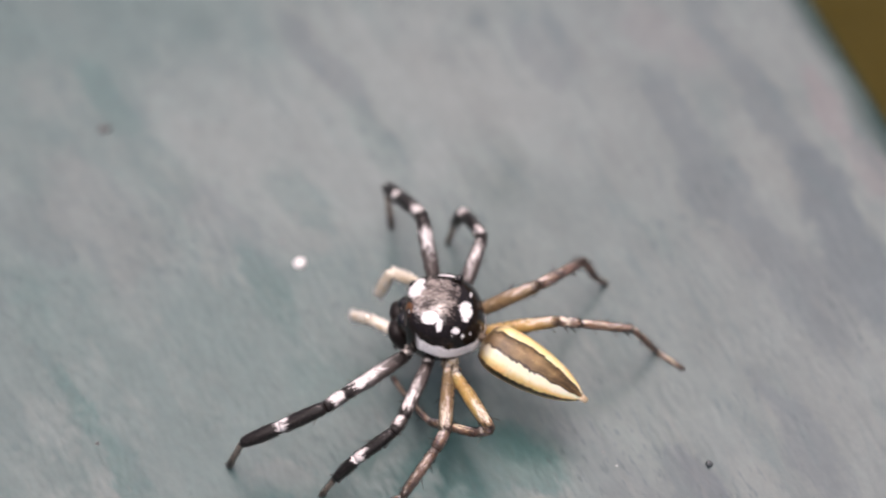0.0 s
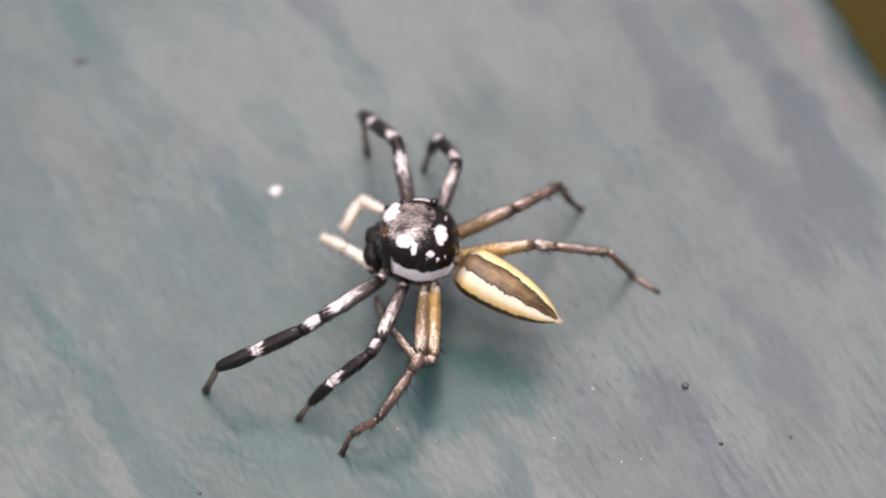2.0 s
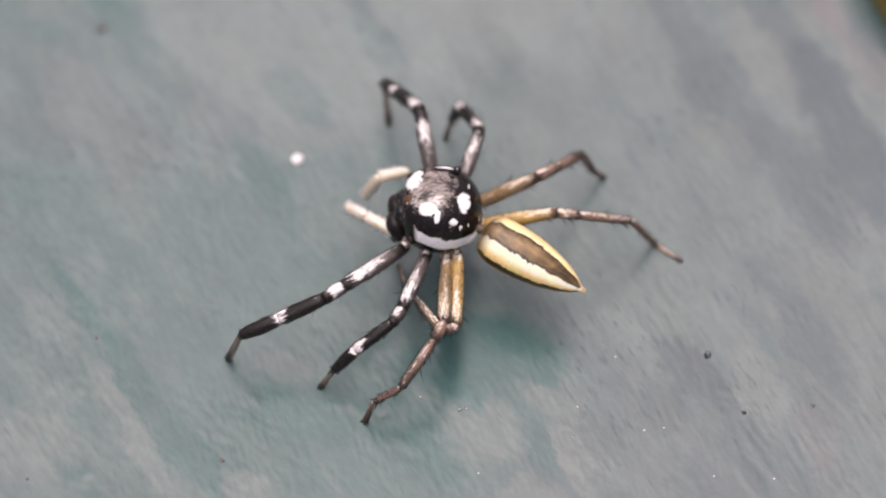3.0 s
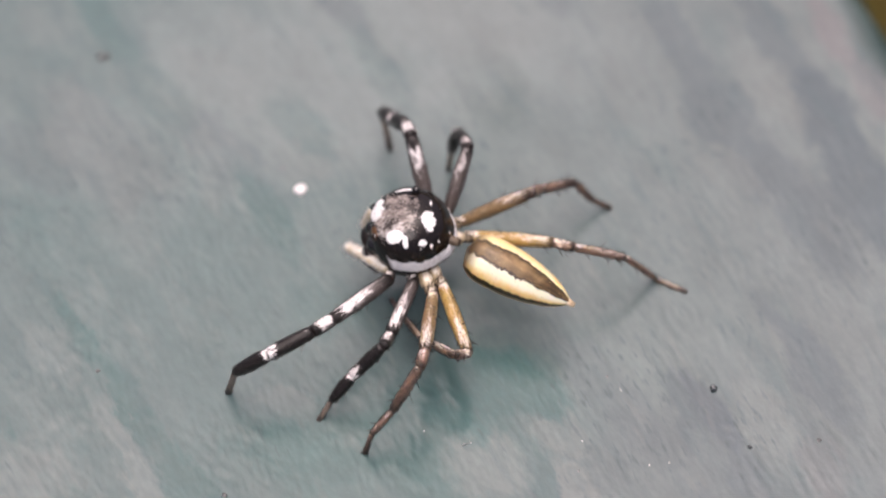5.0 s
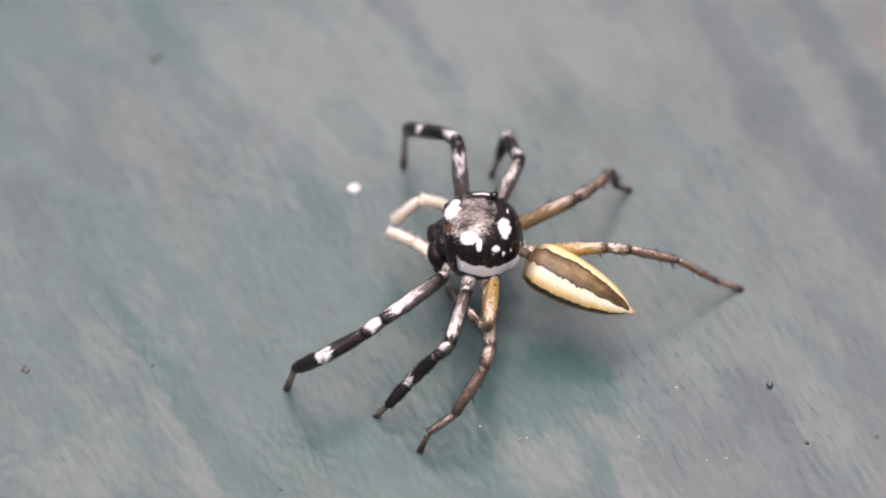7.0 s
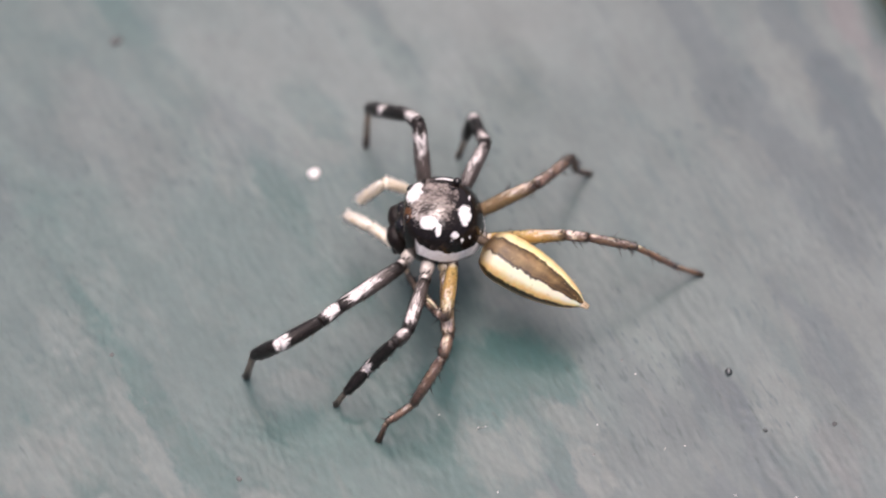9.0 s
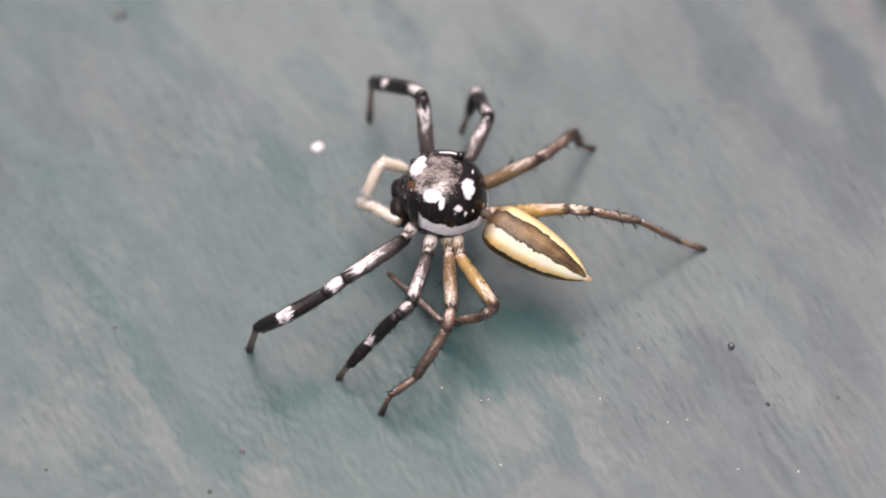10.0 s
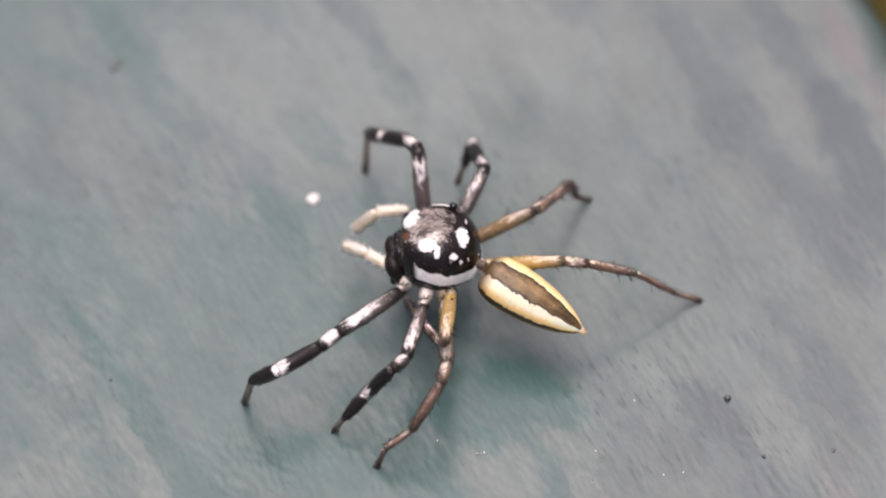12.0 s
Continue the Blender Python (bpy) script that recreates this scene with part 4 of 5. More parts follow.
def body_at(x, y, z, yaw=0, pitch=0, roll=0):
    return pose(x * MM, y * MM, z * MM, roll, pitch, yaw)


def tail_at(front, tip, roll=9):
    """The pose of the abdomen from its front to its tip."""
    y = (Vector(tip) - Vector(front)).normalized()
    x = y.cross(Vector((0, 0, 1))).normalized()
    m = (Matrix((x, y, x.cross(y))).transposed() @ Euler((0, radians(roll), 0)).to_matrix()).to_4x4()
    m.translation = Vector(front) * MM
    return m


def sunk(joints, z):
    """The same stance with its knees lower by z (mm), foot and hip in place."""
    return tuple((a, b, c - z if 0 < i < 5 else c) for i, (a, b, c) in enumerate(joints))


def moved(joints, x, y):
    """The same stance, shifted over the board (mm)."""
    return tuple((a + x, b + y, c) for a, b, c in joints)


def motions():
    # near leg one
    p0 = ((-1.19, -1.41, 1.73), (-2.66, -2.65, 1.80), (-3.11, -3.22, 2.07), (-4.22, -3.49, 1.60), (-5.20, -3.69, 1.18), (-5.60, -3.59, 0.00))
    p1 = ((-1.60, -1.29, 1.69), (-3.01, -2.59, 1.91), (-3.47, -3.15, 2.18), (-4.57, -3.65, 1.90), (-5.41, -3.69, 1.22), (-5.64, -3.55, 0.00))
    p2 = ((-1.65, -1.52, 1.68), (-3.14, -2.73, 1.68), (-3.62, -3.31, 1.87), (-4.68, -3.92, 1.98), (-5.43, -3.71, 1.22), (-5.62, -3.54, 0.00))
    p3 = ((-1.70, -1.47, 1.74), (-3.20, -2.67, 1.68), (-3.65, -3.27, 1.89), (-4.61, -4.03, 2.00), (-5.31, -3.80, 1.21), (-5.56, -3.61, 0.00))
    p1, p2, p4 = sunk(p1, 0.17), sunk(p2, 0.17), sunk(p3, 0.13)
    stride(LEGS['near', 'one'], (0.5, -0.6, 0.6), [(0, p0), (3.3, p0), (4.3, p1), (5.6, p1), (5.85, p2), (6, p2), (6.2, p4), (7.3, p4), (8.6, p3), (12, p3)])
    hip(COXAE['near', 'one'], [(0, (-0.85, -0.82, 1.60), p0[0]), (3.3, (-0.85, -0.82, 1.60), p0[0]), (4.3, (-1.62, -0.30, 1.60), p1[0]), (5.6, (-1.62, -0.30, 1.60), p1[0]), (5.85, (-1.25, -0.84, 1.60), p2[0]), (6, (-1.25, -0.84, 1.60), p2[0]), (6.2, (-1.22, -0.58, 1.60), p3[0]), (12, (-1.25, -0.66, 1.60), p3[0])])
    # near leg two
    p0 = ((-0.58, -1.55, 1.56), (-1.18, -3.15, 1.52), (-1.41, -3.77, 1.79), (-2.32, -4.21, 1.25), (-2.88, -4.39, 0.63), (-3.24, -4.47, 0.00))
    p1 = ((-0.96, -1.26, 1.57), (-1.56, -2.86, 1.63), (-1.73, -3.46, 1.98), (-2.49, -3.80, 1.20), (-3.02, -4.13, 0.62), (-3.32, -4.38, 0.00))
    p2 = ((-0.99, -1.70, 1.58), (-1.49, -3.33, 1.72), (-1.74, -3.93, 2.01), (-2.52, -4.09, 1.19), (-3.11, -4.44, 0.69), (-3.34, -4.39, 0.00))
    p3 = ((-1.08, -1.91, 1.70), (-1.49, -3.56, 1.86), (-1.81, -4.12, 2.16), (-2.46, -4.21, 1.23), (-3.01, -4.52, 0.66), (-3.30, -4.46, -0.00))
    p1, p2, p4 = sunk(p1, 0.17), sunk(p2, 0.17), sunk(p3, 0.13)
    stride(LEGS['near', 'two'], (0.8, -0.5, 0.3), [(0, p0), (3.3, p0), (4.3, p1), (5.6, p1), (5.85, p2), (6, p2), (6.2, p4), (7.3, p4), (8.6, p3), (12, p3)])
    hip(COXAE['near', 'two'], [(0, (-0.50, -0.95, 1.60), p0[0]), (3.3, (-0.50, -0.95, 1.60), p0[0]), (4.3, (-1.28, -0.43, 1.60), p1[0]), (5.6, (-1.28, -0.43, 1.60), p1[0]), (5.85, (-0.90, -0.97, 1.60), p2[0]), (6, (-0.90, -0.97, 1.60), p2[0]), (6.2, (-0.88, -0.71, 1.60), p3[0]), (12, (-0.90, -0.79, 1.60), p3[0])])
    # near leg three
    p0 = ((-0.03, -1.59, 1.43), (-0.13, -3.61, 1.54), (-0.35, -4.32, 1.86), (-1.18, -5.23, 1.08), (-1.86, -5.34, 0.64), (-2.10, -5.54, 0.00))
    p1 = ((-0.49, -1.71, 1.58), (-0.69, -3.70, 1.95), (-0.81, -4.43, 2.28), (-1.48, -4.87, 1.09), (-2.01, -5.30, 0.67), (-2.18, -5.41, -0.00))
    p2 = ((-0.51, -1.95, 1.51), (-0.49, -3.95, 1.86), (-0.64, -4.68, 2.17), (-1.32, -5.12, 0.98), (-1.99, -5.43, 0.67), (-2.21, -5.46, -0.00))
    p3 = ((-0.53, -1.72, 1.49), (-0.48, -3.72, 1.84), (-0.62, -4.49, 2.06), (-1.35, -5.13, 1.00), (-2.01, -5.46, 0.67), (-2.21, -5.54, -0.00))
    stride(LEGS['near', 'three'], (0.95, 0, 0.3), [(0, p0), (3.3, p0), (4.3, p1), (5.6, p1), (5.85, p2), (6, p2), (6.2, p3), (12, p3)])
    hip(COXAE['near', 'three'], [(0, (-0.20, -0.90, 1.60), p0[0]), (3.3, (-0.20, -0.90, 1.60), p0[0]), (4.3, (-0.97, -0.37, 1.60), p1[0]), (5.6, (-0.97, -0.37, 1.60), p1[0]), (5.85, (-0.60, -0.92, 1.60), p2[0]), (6, (-0.60, -0.92, 1.60), p2[0]), (6.2, (-0.58, -0.65, 1.60), p3[0]), (12, (-0.60, -0.74, 1.60), p3[0])])
    # near leg four
    p0 = ((0.15, -1.78, 1.45), (1.01, -3.67, 1.80), (0.66, -3.49, 1.37), (-0.52, -2.75, 0.81), (-1.05, -1.54, 0.05), (-1.50, -0.75, 0.01))
    p1 = ((0.05, -1.89, 1.67), (-0.36, -3.90, 2.16), (-0.54, -3.41, 1.91), (-0.92, -2.10, 1.29), (-1.16, -0.96, 0.32), (-1.33, -0.14, -0.00))
    p2 = ((0.24, -1.45, 1.43), (0.18, -3.55, 1.33), (-0.14, -3.92, 1.65), (-0.76, -2.64, 1.17), (-1.14, -1.40, 0.37), (-1.29, -0.59, 0.00))
    p3 = ((-0.23, -1.35, 1.47), (0.39, -3.36, 1.39), (0.04, -3.67, 1.75), (-0.79, -2.64, 1.05), (-1.23, -1.42, 0.25), (-1.59, -0.63, 0.00))
    p4 = ((0.07, -1.70, 1.73), (0.88, -3.38, 2.72), (0.86, -3.94, 2.91), (0.33, -3.95, 1.52), (-0.23, -2.98, 0.50), (-0.60, -2.35, -0.00))
    p5 = ((-0.06, -1.26, 1.26), (0.98, -2.70, 2.38), (1.24, -3.16, 2.61), (1.82, -4.52, 2.37), (1.62, -4.28, 0.88), (1.48, -4.21, -0.00))
    p6 = ((-0.31, -1.21, 1.34), (-0.04, -3.29, 1.14), (-0.32, -3.73, 1.39), (-1.06, -2.53, 0.85), (-1.49, -1.21, 0.21), (-1.61, -0.34, 0.01))
    p7 = ((-0.25, -1.81, 1.51), (0.61, -3.68, 1.95), (0.27, -3.63, 1.48), (-0.68, -3.08, 0.46), (-1.54, -1.86, 0.15), (-2.10, -1.17, 0.00))
    p8 = ((-0.36, -1.40, 1.63), (-0.54, -3.40, 2.27), (-0.77, -2.98, 1.94), (-1.23, -1.76, 1.20), (-1.50, -0.61, 0.25), (-1.63, 0.24, -0.00))
    stride(LEGS['near', 'four'], (0.5, 0.6, -0.2), [(0, p0), (1, p0), (1.25, p1), (1.6, p1), (2, p2), (3.3, p2), (4.3, p3), (5.2, p3), (5.3, p4), (5.6, p4), (5.8, p5), (6, p5), (6.25, p8), (9.1, p8), (9.4, p6), (9.6, p6), (9.9, p7), (11.2, p7), (11.45, p8), (12, p8)])
    hip(COXAE['near', 'four'], [(0, (-0.08, -0.75, 1.60), p0[0]), (1, (-0.08, -0.75, 1.60), p0[0]), (1.25, (-0.08, -0.75, 1.60), p1[0]), (1.6, (-0.08, -0.75, 1.60), p1[0]), (2, (-0.08, -0.75, 1.60), p2[0]), (3.3, (-0.08, -0.75, 1.60), p2[0]), (4.3, (-0.86, -0.22, 1.60), p3[0]), (5.2, (-0.86, -0.22, 1.60), p3[0]), (5.3, (-0.86, -0.22, 1.60), p4[0]), (5.6, (-0.86, -0.22, 1.60), p4[0]), (5.8, (-0.55, -0.66, 1.60), p5[0]), (6, (-0.48, -0.76, 1.60), p5[0]), (6.25, (-0.46, -0.50, 1.60), p8[0]), (9.1, (-0.46, -0.50, 1.60), p8[0]), (9.4, (-0.46, -0.50, 1.60), p6[0]), (9.6, (-0.46, -0.50, 1.60), p6[0]), (9.9, (-0.46, -0.50, 1.60), p7[0]), (11.2, (-0.47, -0.53, 1.60), p7[0]), (11.45, (-0.48, -0.58, 1.60), p8[0]), (12, (-0.48, -0.59, 1.60), p8[0])])
    # far leg one
    p0 = ((-0.37, 0.87, 1.59), (-0.73, 2.29, 2.82), (-0.95, 2.90, 2.40), (-1.38, 3.84, 1.73), (-1.70, 4.67, 1.11), (-1.56, 4.12, -0.00))
    p1 = ((-0.60, 1.14, 1.55), (-1.05, 2.33, 2.99), (-1.19, 2.99, 2.63), (-1.53, 3.86, 1.82), (-1.85, 4.67, 1.17), (-1.63, 4.29, -0.00))
    p2 = ((-0.92, 0.62, 1.61), (-1.24, 2.12, 2.75), (-1.46, 2.75, 2.36), (-1.82, 3.68, 1.63), (-2.05, 4.54, 1.01), (-1.89, 3.82, 0.00))
    p3 = ((-1.04, 1.06, 1.51), (-1.22, 2.20, 3.03), (-1.50, 2.79, 2.62), (-2.13, 3.54, 1.87), (-2.56, 4.26, 1.17), (-2.64, 3.84, -0.00))
    p4 = moved(p3, -0.07, -0.18)
    stride(LEGS['far', 'one'], (0, 0.6, 0.8), [(0, p0), (3.3, p0), (4.3, p1), (5.6, p1), (5.85, p2), (6, p2), (6.2, p4), (7.3, p4), (8.6, p3), (12, p3)])
    hip(COXAE['far', 'one'], [(0, (-0.49, -0.06, 1.60), p0[0]), (3.3, (-0.49, -0.06, 1.60), p0[0]), (4.3, (-1.26, 0.46, 1.60), p1[0]), (5.6, (-1.26, 0.46, 1.60), p1[0]), (5.85, (-0.88, -0.08, 1.60), p2[0]), (6, (-0.88, -0.08, 1.60), p2[0]), (6.2, (-0.86, 0.18, 1.60), p3[0]), (12, (-0.88, 0.10, 1.60), p3[0])])
    # far leg two
    p0 = ((0.25, 0.58, 1.53), (0.83, 1.96, 2.35), (0.66, 2.58, 2.05), (0.33, 3.51, 1.48), (0.11, 3.74, 0.69), (-0.07, 3.63, -0.00))
    p1 = ((-0.09, 1.09, 1.48), (0.41, 2.18, 2.69), (0.31, 2.77, 2.31), (0.13, 3.60, 1.55), (-0.01, 3.71, 0.71), (-0.08, 3.60, -0.00))
    p2 = ((-0.35, 0.59, 1.51), (0.21, 1.89, 2.45), (0.08, 2.52, 2.14), (-0.05, 3.48, 1.55), (-0.15, 3.53, 0.71), (-0.28, 3.43, -0.00))
    p3 = ((-0.26, 0.81, 1.51), (0.51, 2.01, 2.42), (0.35, 2.62, 2.08), (0.20, 3.60, 1.52), (0.00, 3.59, 0.69), (-0.20, 3.51, -0.00))
    p4 = moved(p3, -0.18, -0.1)
    stride(LEGS['far', 'two'], (0.9, 0, 0.45), [(0, p0), (3.3, p0), (4.3, p1), (5.6, p1), (5.85, p2), (6, p2), (6.2, p4), (7.3, p4), (8.6, p3), (12, p3)])
    hip(COXAE['far', 'two'], [(0, (-0.06, -0.14, 1.60), p0[0]), (3.3, (-0.06, -0.14, 1.60), p0[0]), (4.3, (-0.83, 0.39, 1.60), p1[0]), (5.6, (-0.83, 0.39, 1.60), p1[0]), (5.85, (-0.45, -0.16, 1.60), p2[0]), (6, (-0.45, -0.16, 1.60), p2[0]), (6.2, (-0.43, 0.11, 1.60), p3[0]), (12, (-0.45, 0.02, 1.60), p3[0])])
    # far leg three
    p0 = ((0.48, 0.19, 1.38), (2.26, 0.46, 2.32), (2.78, 1.01, 2.04), (3.49, 2.03, 1.32), (3.81, 2.07, 0.58), (4.14, 2.30, -0.00))
    p1 = ((0.24, 0.84, 1.32), (1.97, 0.93, 2.39), (2.27, 1.47, 1.87), (3.19, 2.29, 1.13), (3.65, 2.25, 0.47), (4.18, 2.33, 0.00))
    p2 = ((0.11, 0.31, 1.36), (1.93, 0.59, 2.21), (2.31, 1.16, 1.79), (3.18, 2.08, 1.10), (3.65, 2.15, 0.45), (4.17, 2.33, 0.00))
    p3 = ((-0.02, 0.41, 1.35), (1.74, 0.73, 2.31), (2.11, 1.33, 1.93), (2.75, 2.45, 1.28), (2.93, 2.62, 0.51), (3.30, 2.94, 0.00))
    stride(LEGS['far', 'three'], (-0.3, -0.3, 0.9), [(0, p0), (3.3, p0), (4.3, p1), (5.6, p1), (5.85, p2), (6, p2), (6.2, p3), (12, p3)])
    hip(COXAE['far', 'three'], [(0, (0.08, -0.26, 1.60), p0[0]), (3.3, (0.08, -0.26, 1.60), p0[0]), (4.3, (-0.70, 0.27, 1.60), p1[0]), (5.6, (-0.70, 0.27, 1.60), p1[0]), (5.85, (-0.32, -0.28, 1.60), p2[0]), (6, (-0.32, -0.28, 1.60), p2[0]), (6.2, (-0.30, -0.01, 1.60), p3[0]), (12, (-0.32, -0.10, 1.60), p3[0])])
    # far leg four
    p0 = ((0.74, -0.42, 1.47), (2.75, -0.51, 2.08), (3.32, -0.48, 1.94), (4.69, -0.23, 1.38), (5.37, 0.05, 0.05), (6.06, -0.50, 0.00))
    p1 = ((0.55, 0.23, 1.51), (2.58, -0.24, 1.84), (3.08, -0.50, 1.99), (4.40, -0.31, 1.31), (5.25, -0.05, 0.08), (6.05, -0.44, 0.00))
    p2 = ((0.35, -0.27, 1.47), (2.32, -0.68, 2.08), (2.84, -0.56, 1.82), (4.28, -0.47, 1.42), (5.19, -0.21, 0.23), (6.03, -0.42, 0.00))
    p3 = ((0.53, -0.45, 1.59), (2.49, -0.85, 2.26), (3.06, -1.00, 2.35), (4.29, -0.70, 1.56), (5.36, -0.53, 0.51), (6.08, -0.40, -0.00))
    stride(LEGS['far', 'four'], (0, -0.3, 0.95), [(0, p0), (3.3, p0), (4.3, p1), (5.6, p1), (5.85, p2), (6, p2), (6.2, p3), (12, p3)])
    hip(COXAE['far', 'four'], [(0, (0.38, -0.52, 1.60), p0[0]), (3.3, (0.38, -0.52, 1.60), p0[0]), (4.3, (-0.39, 0.01, 1.60), p1[0]), (5.6, (-0.39, 0.01, 1.60), p1[0]), (5.85, (-0.02, -0.54, 1.60), p2[0]), (6, (-0.02, -0.54, 1.60), p2[0]), (6.2, (0.01, -0.27, 1.60), p3[0]), (12, (-0.02, -0.36, 1.60), p3[0])])
    stride(PALPS['far'], (0.3, 0.2, 0.9), [
        (0, ((-0.81, 1.03, 1.66), (-1.53, 0.95, 2.19), (-1.86, 0.90, 1.30))),
        (0.4, ((-0.83, 1.25, 1.70), (-1.63, 1.05, 2.06), (-2.08, 1.09, 1.22))),
        (1, ((-0.74, 1.28, 1.68), (-1.48, 0.99, 2.10), (-1.97, 1.23, 1.33))),
        (1.5, ((-0.82, 1.21, 1.72), (-1.65, 1.01, 2.01), (-2.12, 1.08, 1.18))),
        (2, ((-1.05, 0.79, 1.80), (-1.69, 1.37, 1.56), (-2.14, 0.63, 1.19))),
        (2.5, ((-0.87, 1.19, 1.67), (-1.61, 0.95, 2.12), (-2.15, 0.90, 1.34))),
        (3, ((-1.04, 1.14, 1.73), (-1.78, 0.72, 2.01), (-2.17, 0.77, 1.15))),
        (3.4, ((-1.04, 1.14, 1.73), (-1.78, 0.72, 2.01), (-2.17, 0.77, 1.15))),
        (4.5, ((-1.38, 0.87, 1.67), (-2.01, 0.49, 2.19), (-2.25, 0.70, 1.30))),
        (5.3, ((-1.38, 0.87, 1.67), (-2.01, 0.49, 2.19), (-2.25, 0.70, 1.30))),
        (5.6, ((-1.38, 0.87, 1.67), (-2.01, 0.49, 2.19), (-2.25, 0.70, 1.30))),
        (6, ((-1.48, 0.74, 1.70), (-2.29, 0.57, 2.05), (-2.82, 0.41, 1.27))),
        (6.5, ((-1.42, 1.19, 1.73), (-2.29, 1.11, 1.95), (-2.85, 1.23, 1.19))),
        (7, ((-1.47, 0.98, 1.65), (-2.24, 0.85, 2.09), (-2.93, 0.59, 1.49))),
        (9, ((-1.43, 1.09, 1.63), (-2.10, 0.91, 2.19), (-2.76, 0.82, 1.51))),
        (9.5, ((-1.35, 1.25, 1.75), (-2.18, 0.97, 1.93), (-2.64, 1.15, 1.11))),
        (10, ((-1.58, 0.92, 1.64), (-2.26, 0.71, 2.19), (-2.69, 0.06, 1.52))),
        (10.3, ((-1.41, 1.21, 1.73), (-2.26, 1.01, 1.94), (-2.79, 1.22, 1.18))),
        (10.5, ((-1.57, 0.89, 1.65), (-2.33, 0.72, 2.09), (-2.75, 0.05, 1.55))),
        (11, ((-1.40, 0.96, 1.69), (-2.22, 0.90, 2.05), (-2.81, 0.86, 1.31))),
        (11.5, ((-1.21, 1.27, 1.67), (-1.98, 0.96, 2.03), (-2.68, 0.77, 1.42))),
        (12, ((-1.45, 1.23, 1.73), (-2.28, 0.95, 1.95), (-2.84, 1.00, 1.18)))])
    stride(PALPS['near'], (0.3, 0.2, 0.9), [
        (0, ((-1.26, -0.71, 1.76), (-2.03, -0.25, 1.76), (-2.52, 0.32, 1.18))),
        (0.4, ((-1.16, -0.71, 1.75), (-1.92, -0.21, 1.74), (-2.51, 0.39, 1.30))),
        (1, ((-1.18, -0.89, 1.73), (-1.79, -0.23, 1.71), (-2.50, 0.33, 1.41))),
        (1.5, ((-1.21, -0.83, 1.70), (-1.97, -0.37, 1.85), (-2.53, 0.29, 1.46))),
        (2, ((-1.30, -0.94, 1.72), (-2.01, -0.38, 1.74), (-2.65, 0.24, 1.42))),
        (2.5, ((-1.28, -0.94, 1.73), (-1.93, -0.32, 1.74), (-2.60, 0.27, 1.40))),
        (3, ((-1.31, -0.88, 1.73), (-2.07, -0.41, 1.79), (-2.59, 0.26, 1.36))),
        (3.4, ((-1.31, -0.88, 1.73), (-2.07, -0.41, 1.79), (-2.59, 0.26, 1.36))),
        (4.5, ((-1.63, -1.08, 1.82), (-2.23, -0.45, 1.58), (-2.68, 0.22, 1.07))),
        (5, ((-1.63, -1.08, 1.82), (-2.23, -0.45, 1.58), (-2.68, 0.22, 1.07))),
        (5.3, ((-1.61, -0.86, 1.61), (-2.21, -1.10, 2.23), (-2.54, -0.49, 1.58))),
        (5.6, ((-1.61, -0.86, 1.61), (-2.21, -1.10, 2.23), (-2.54, -0.49, 1.58))),
        (6, ((-1.68, -1.22, 1.77), (-2.40, -0.68, 1.73), (-2.90, -0.10, 1.17))),
        (6.5, ((-1.67, -0.86, 1.70), (-2.44, -0.40, 1.83), (-3.02, 0.26, 1.47))),
        (7, ((-1.71, -0.89, 1.73), (-2.35, -0.26, 1.71), (-3.04, 0.32, 1.42))),
        (9, ((-1.74, -0.78, 1.73), (-2.38, -0.16, 1.69), (-3.09, 0.44, 1.45))),
        (9.5, ((-1.68, -0.63, 1.69), (-2.43, -0.14, 1.84), (-2.92, 0.60, 1.51))),
        (10, ((-1.78, -0.93, 1.82), (-2.40, -0.32, 1.61), (-2.81, 0.31, 1.02))),
        (10.3, ((-1.71, -0.72, 1.76), (-2.33, -0.08, 1.69), (-2.82, 0.61, 1.25))),
        (10.5, ((-1.81, -0.94, 1.77), (-2.44, -0.30, 1.78), (-2.86, 0.23, 1.11))),
        (11, ((-1.77, -0.84, 1.74), (-2.39, -0.19, 1.83), (-2.88, 0.36, 1.23))),
        (11.5, ((-1.54, -0.85, 1.74), (-2.11, -0.16, 1.75), (-2.85, 0.25, 1.31))),
        (12, ((-1.72, -0.73, 1.71), (-2.49, -0.28, 1.83), (-3.08, 0.33, 1.40)))])
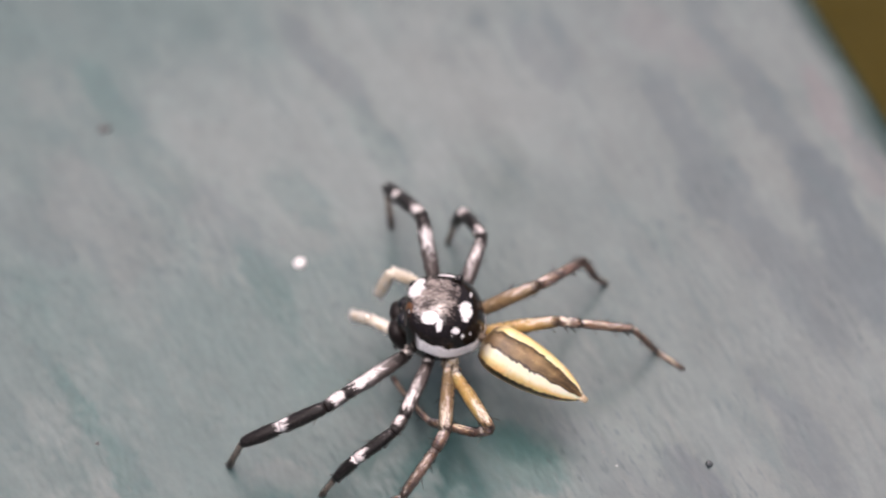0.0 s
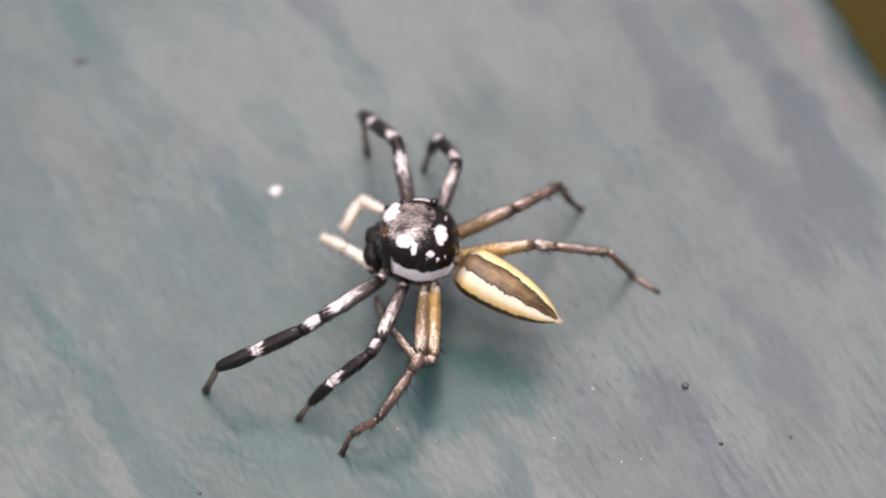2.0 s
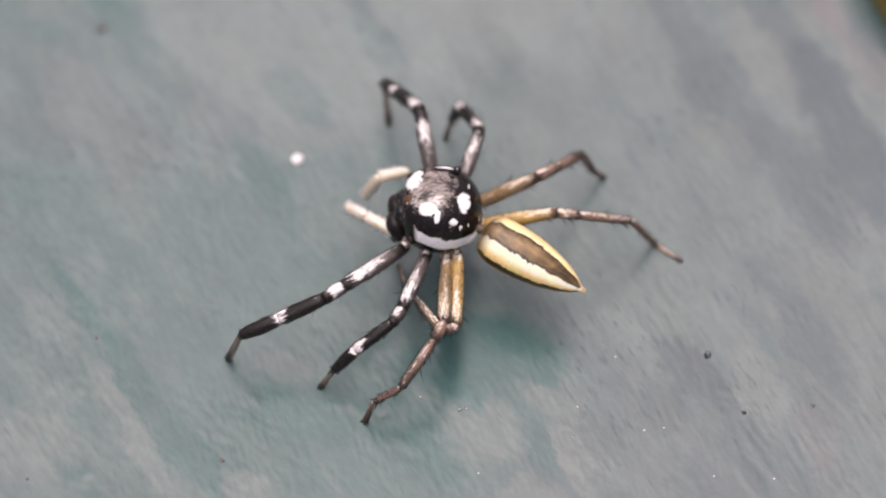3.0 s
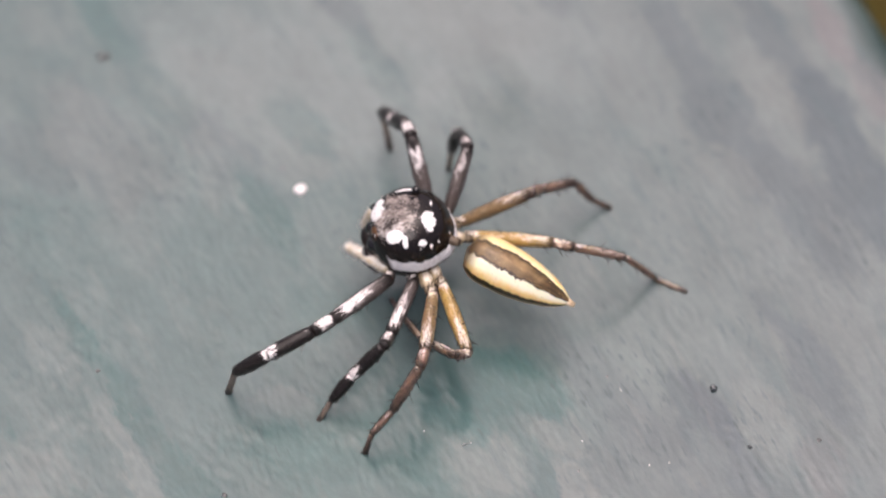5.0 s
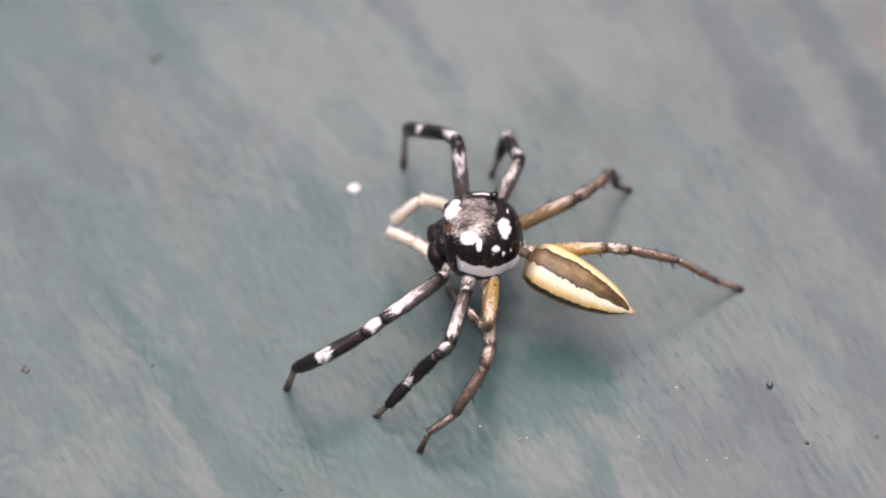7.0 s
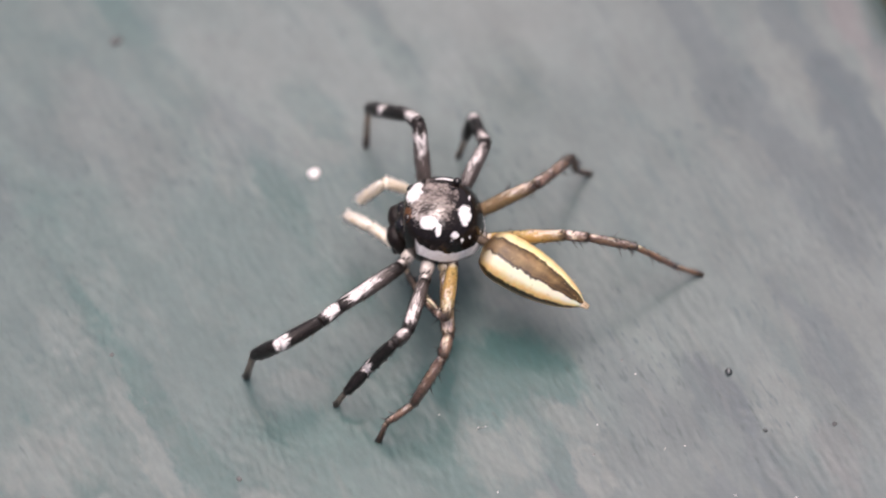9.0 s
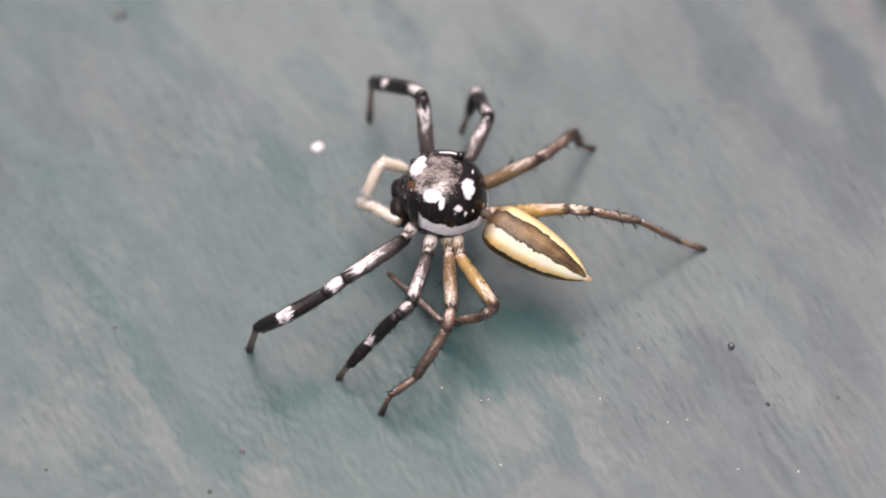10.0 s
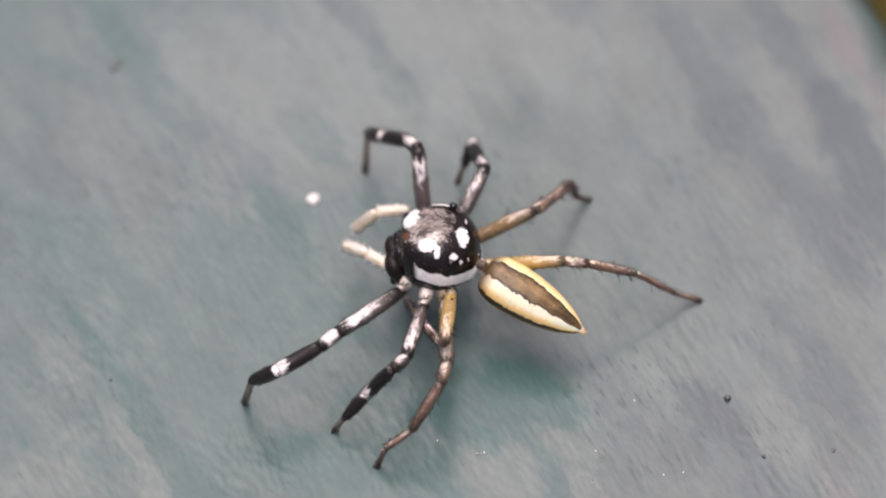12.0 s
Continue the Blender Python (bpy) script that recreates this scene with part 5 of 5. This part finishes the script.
    walk(carapace, [
        (0, body_at(-0.17, -0.42, 2.1, -3.9, -1.3, -1.8)),
        (3.3, body_at(-0.17, -0.42, 2.1, -3.9, -1.3, -1.8)),
        (4.3, body_at(-1.01, -0.07, 2.1, 3.6, -15.3, 0.8)),
        (5.6, body_at(-1.01, -0.07, 2.1, 3.6, -15.3, 0.8)),
        (5.85, body_at(-0.65, -0.66, 2.1, -1.7, -9.8, 2.9)),
        (6, body_at(-0.65, -0.66, 2.1, -1.7, -9.8, 2.9)),
        (6.2, body_at(-0.67, -0.36, 2.1, 0.8, -4.1, 1.2)),
        (7.3, body_at(-0.67, -0.36, 2.1, 0.8, -4.1, 1.2)),
        (8.6, body_at(-0.62, -0.27, 2.1, -2.7, -1.5, 0.4)),
        (11, body_at(-0.62, -0.27, 2.1, -2.7, -1.5, 0.4)),
        (11.5, body_at(-0.66, -0.30, 2.1, 0.2, -2.1, -5.8)),
        (12, body_at(-0.66, -0.30, 2.1, 0.2, -2.1, -5.8))])
    walk(abdomen, [
        (0, tail_at((0.83, -1.10, 2.09), (3.50, -2.54, 1.40))),
        (3.3, tail_at((0.83, -1.10, 2.09), (3.50, -2.54, 1.40))),
        (4.3, tail_at((0.36, -0.63, 2.09), (3.19, -1.97, 1.40))),
        (5.6, tail_at((0.36, -0.63, 2.09), (3.19, -1.97, 1.40))),
        (5.85, tail_at((0.26, -1.08, 2.09), (3.11, -2.30, 1.40))),
        (6, tail_at((0.26, -1.08, 2.09), (3.11, -2.30, 1.40))),
        (6.2, tail_at((0.44, -1.06, 2.09), (3.10, -2.24, 1.40))),
        (7.3, tail_at((0.44, -1.06, 2.09), (3.10, -2.24, 1.40))),
        (8.6, tail_at((0.41, -1.04, 2.09), (3.00, -2.42, 1.36))),
        (11.2, tail_at((0.41, -1.04, 2.09), (3.00, -2.42, 1.36))),
        (11.5, tail_at((0.42, -0.99, 2.09), (2.86, -2.30, 1.34))),
        (12, tail_at((0.42, -0.99, 2.09), (2.86, -2.30, 1.34)))])


motions()
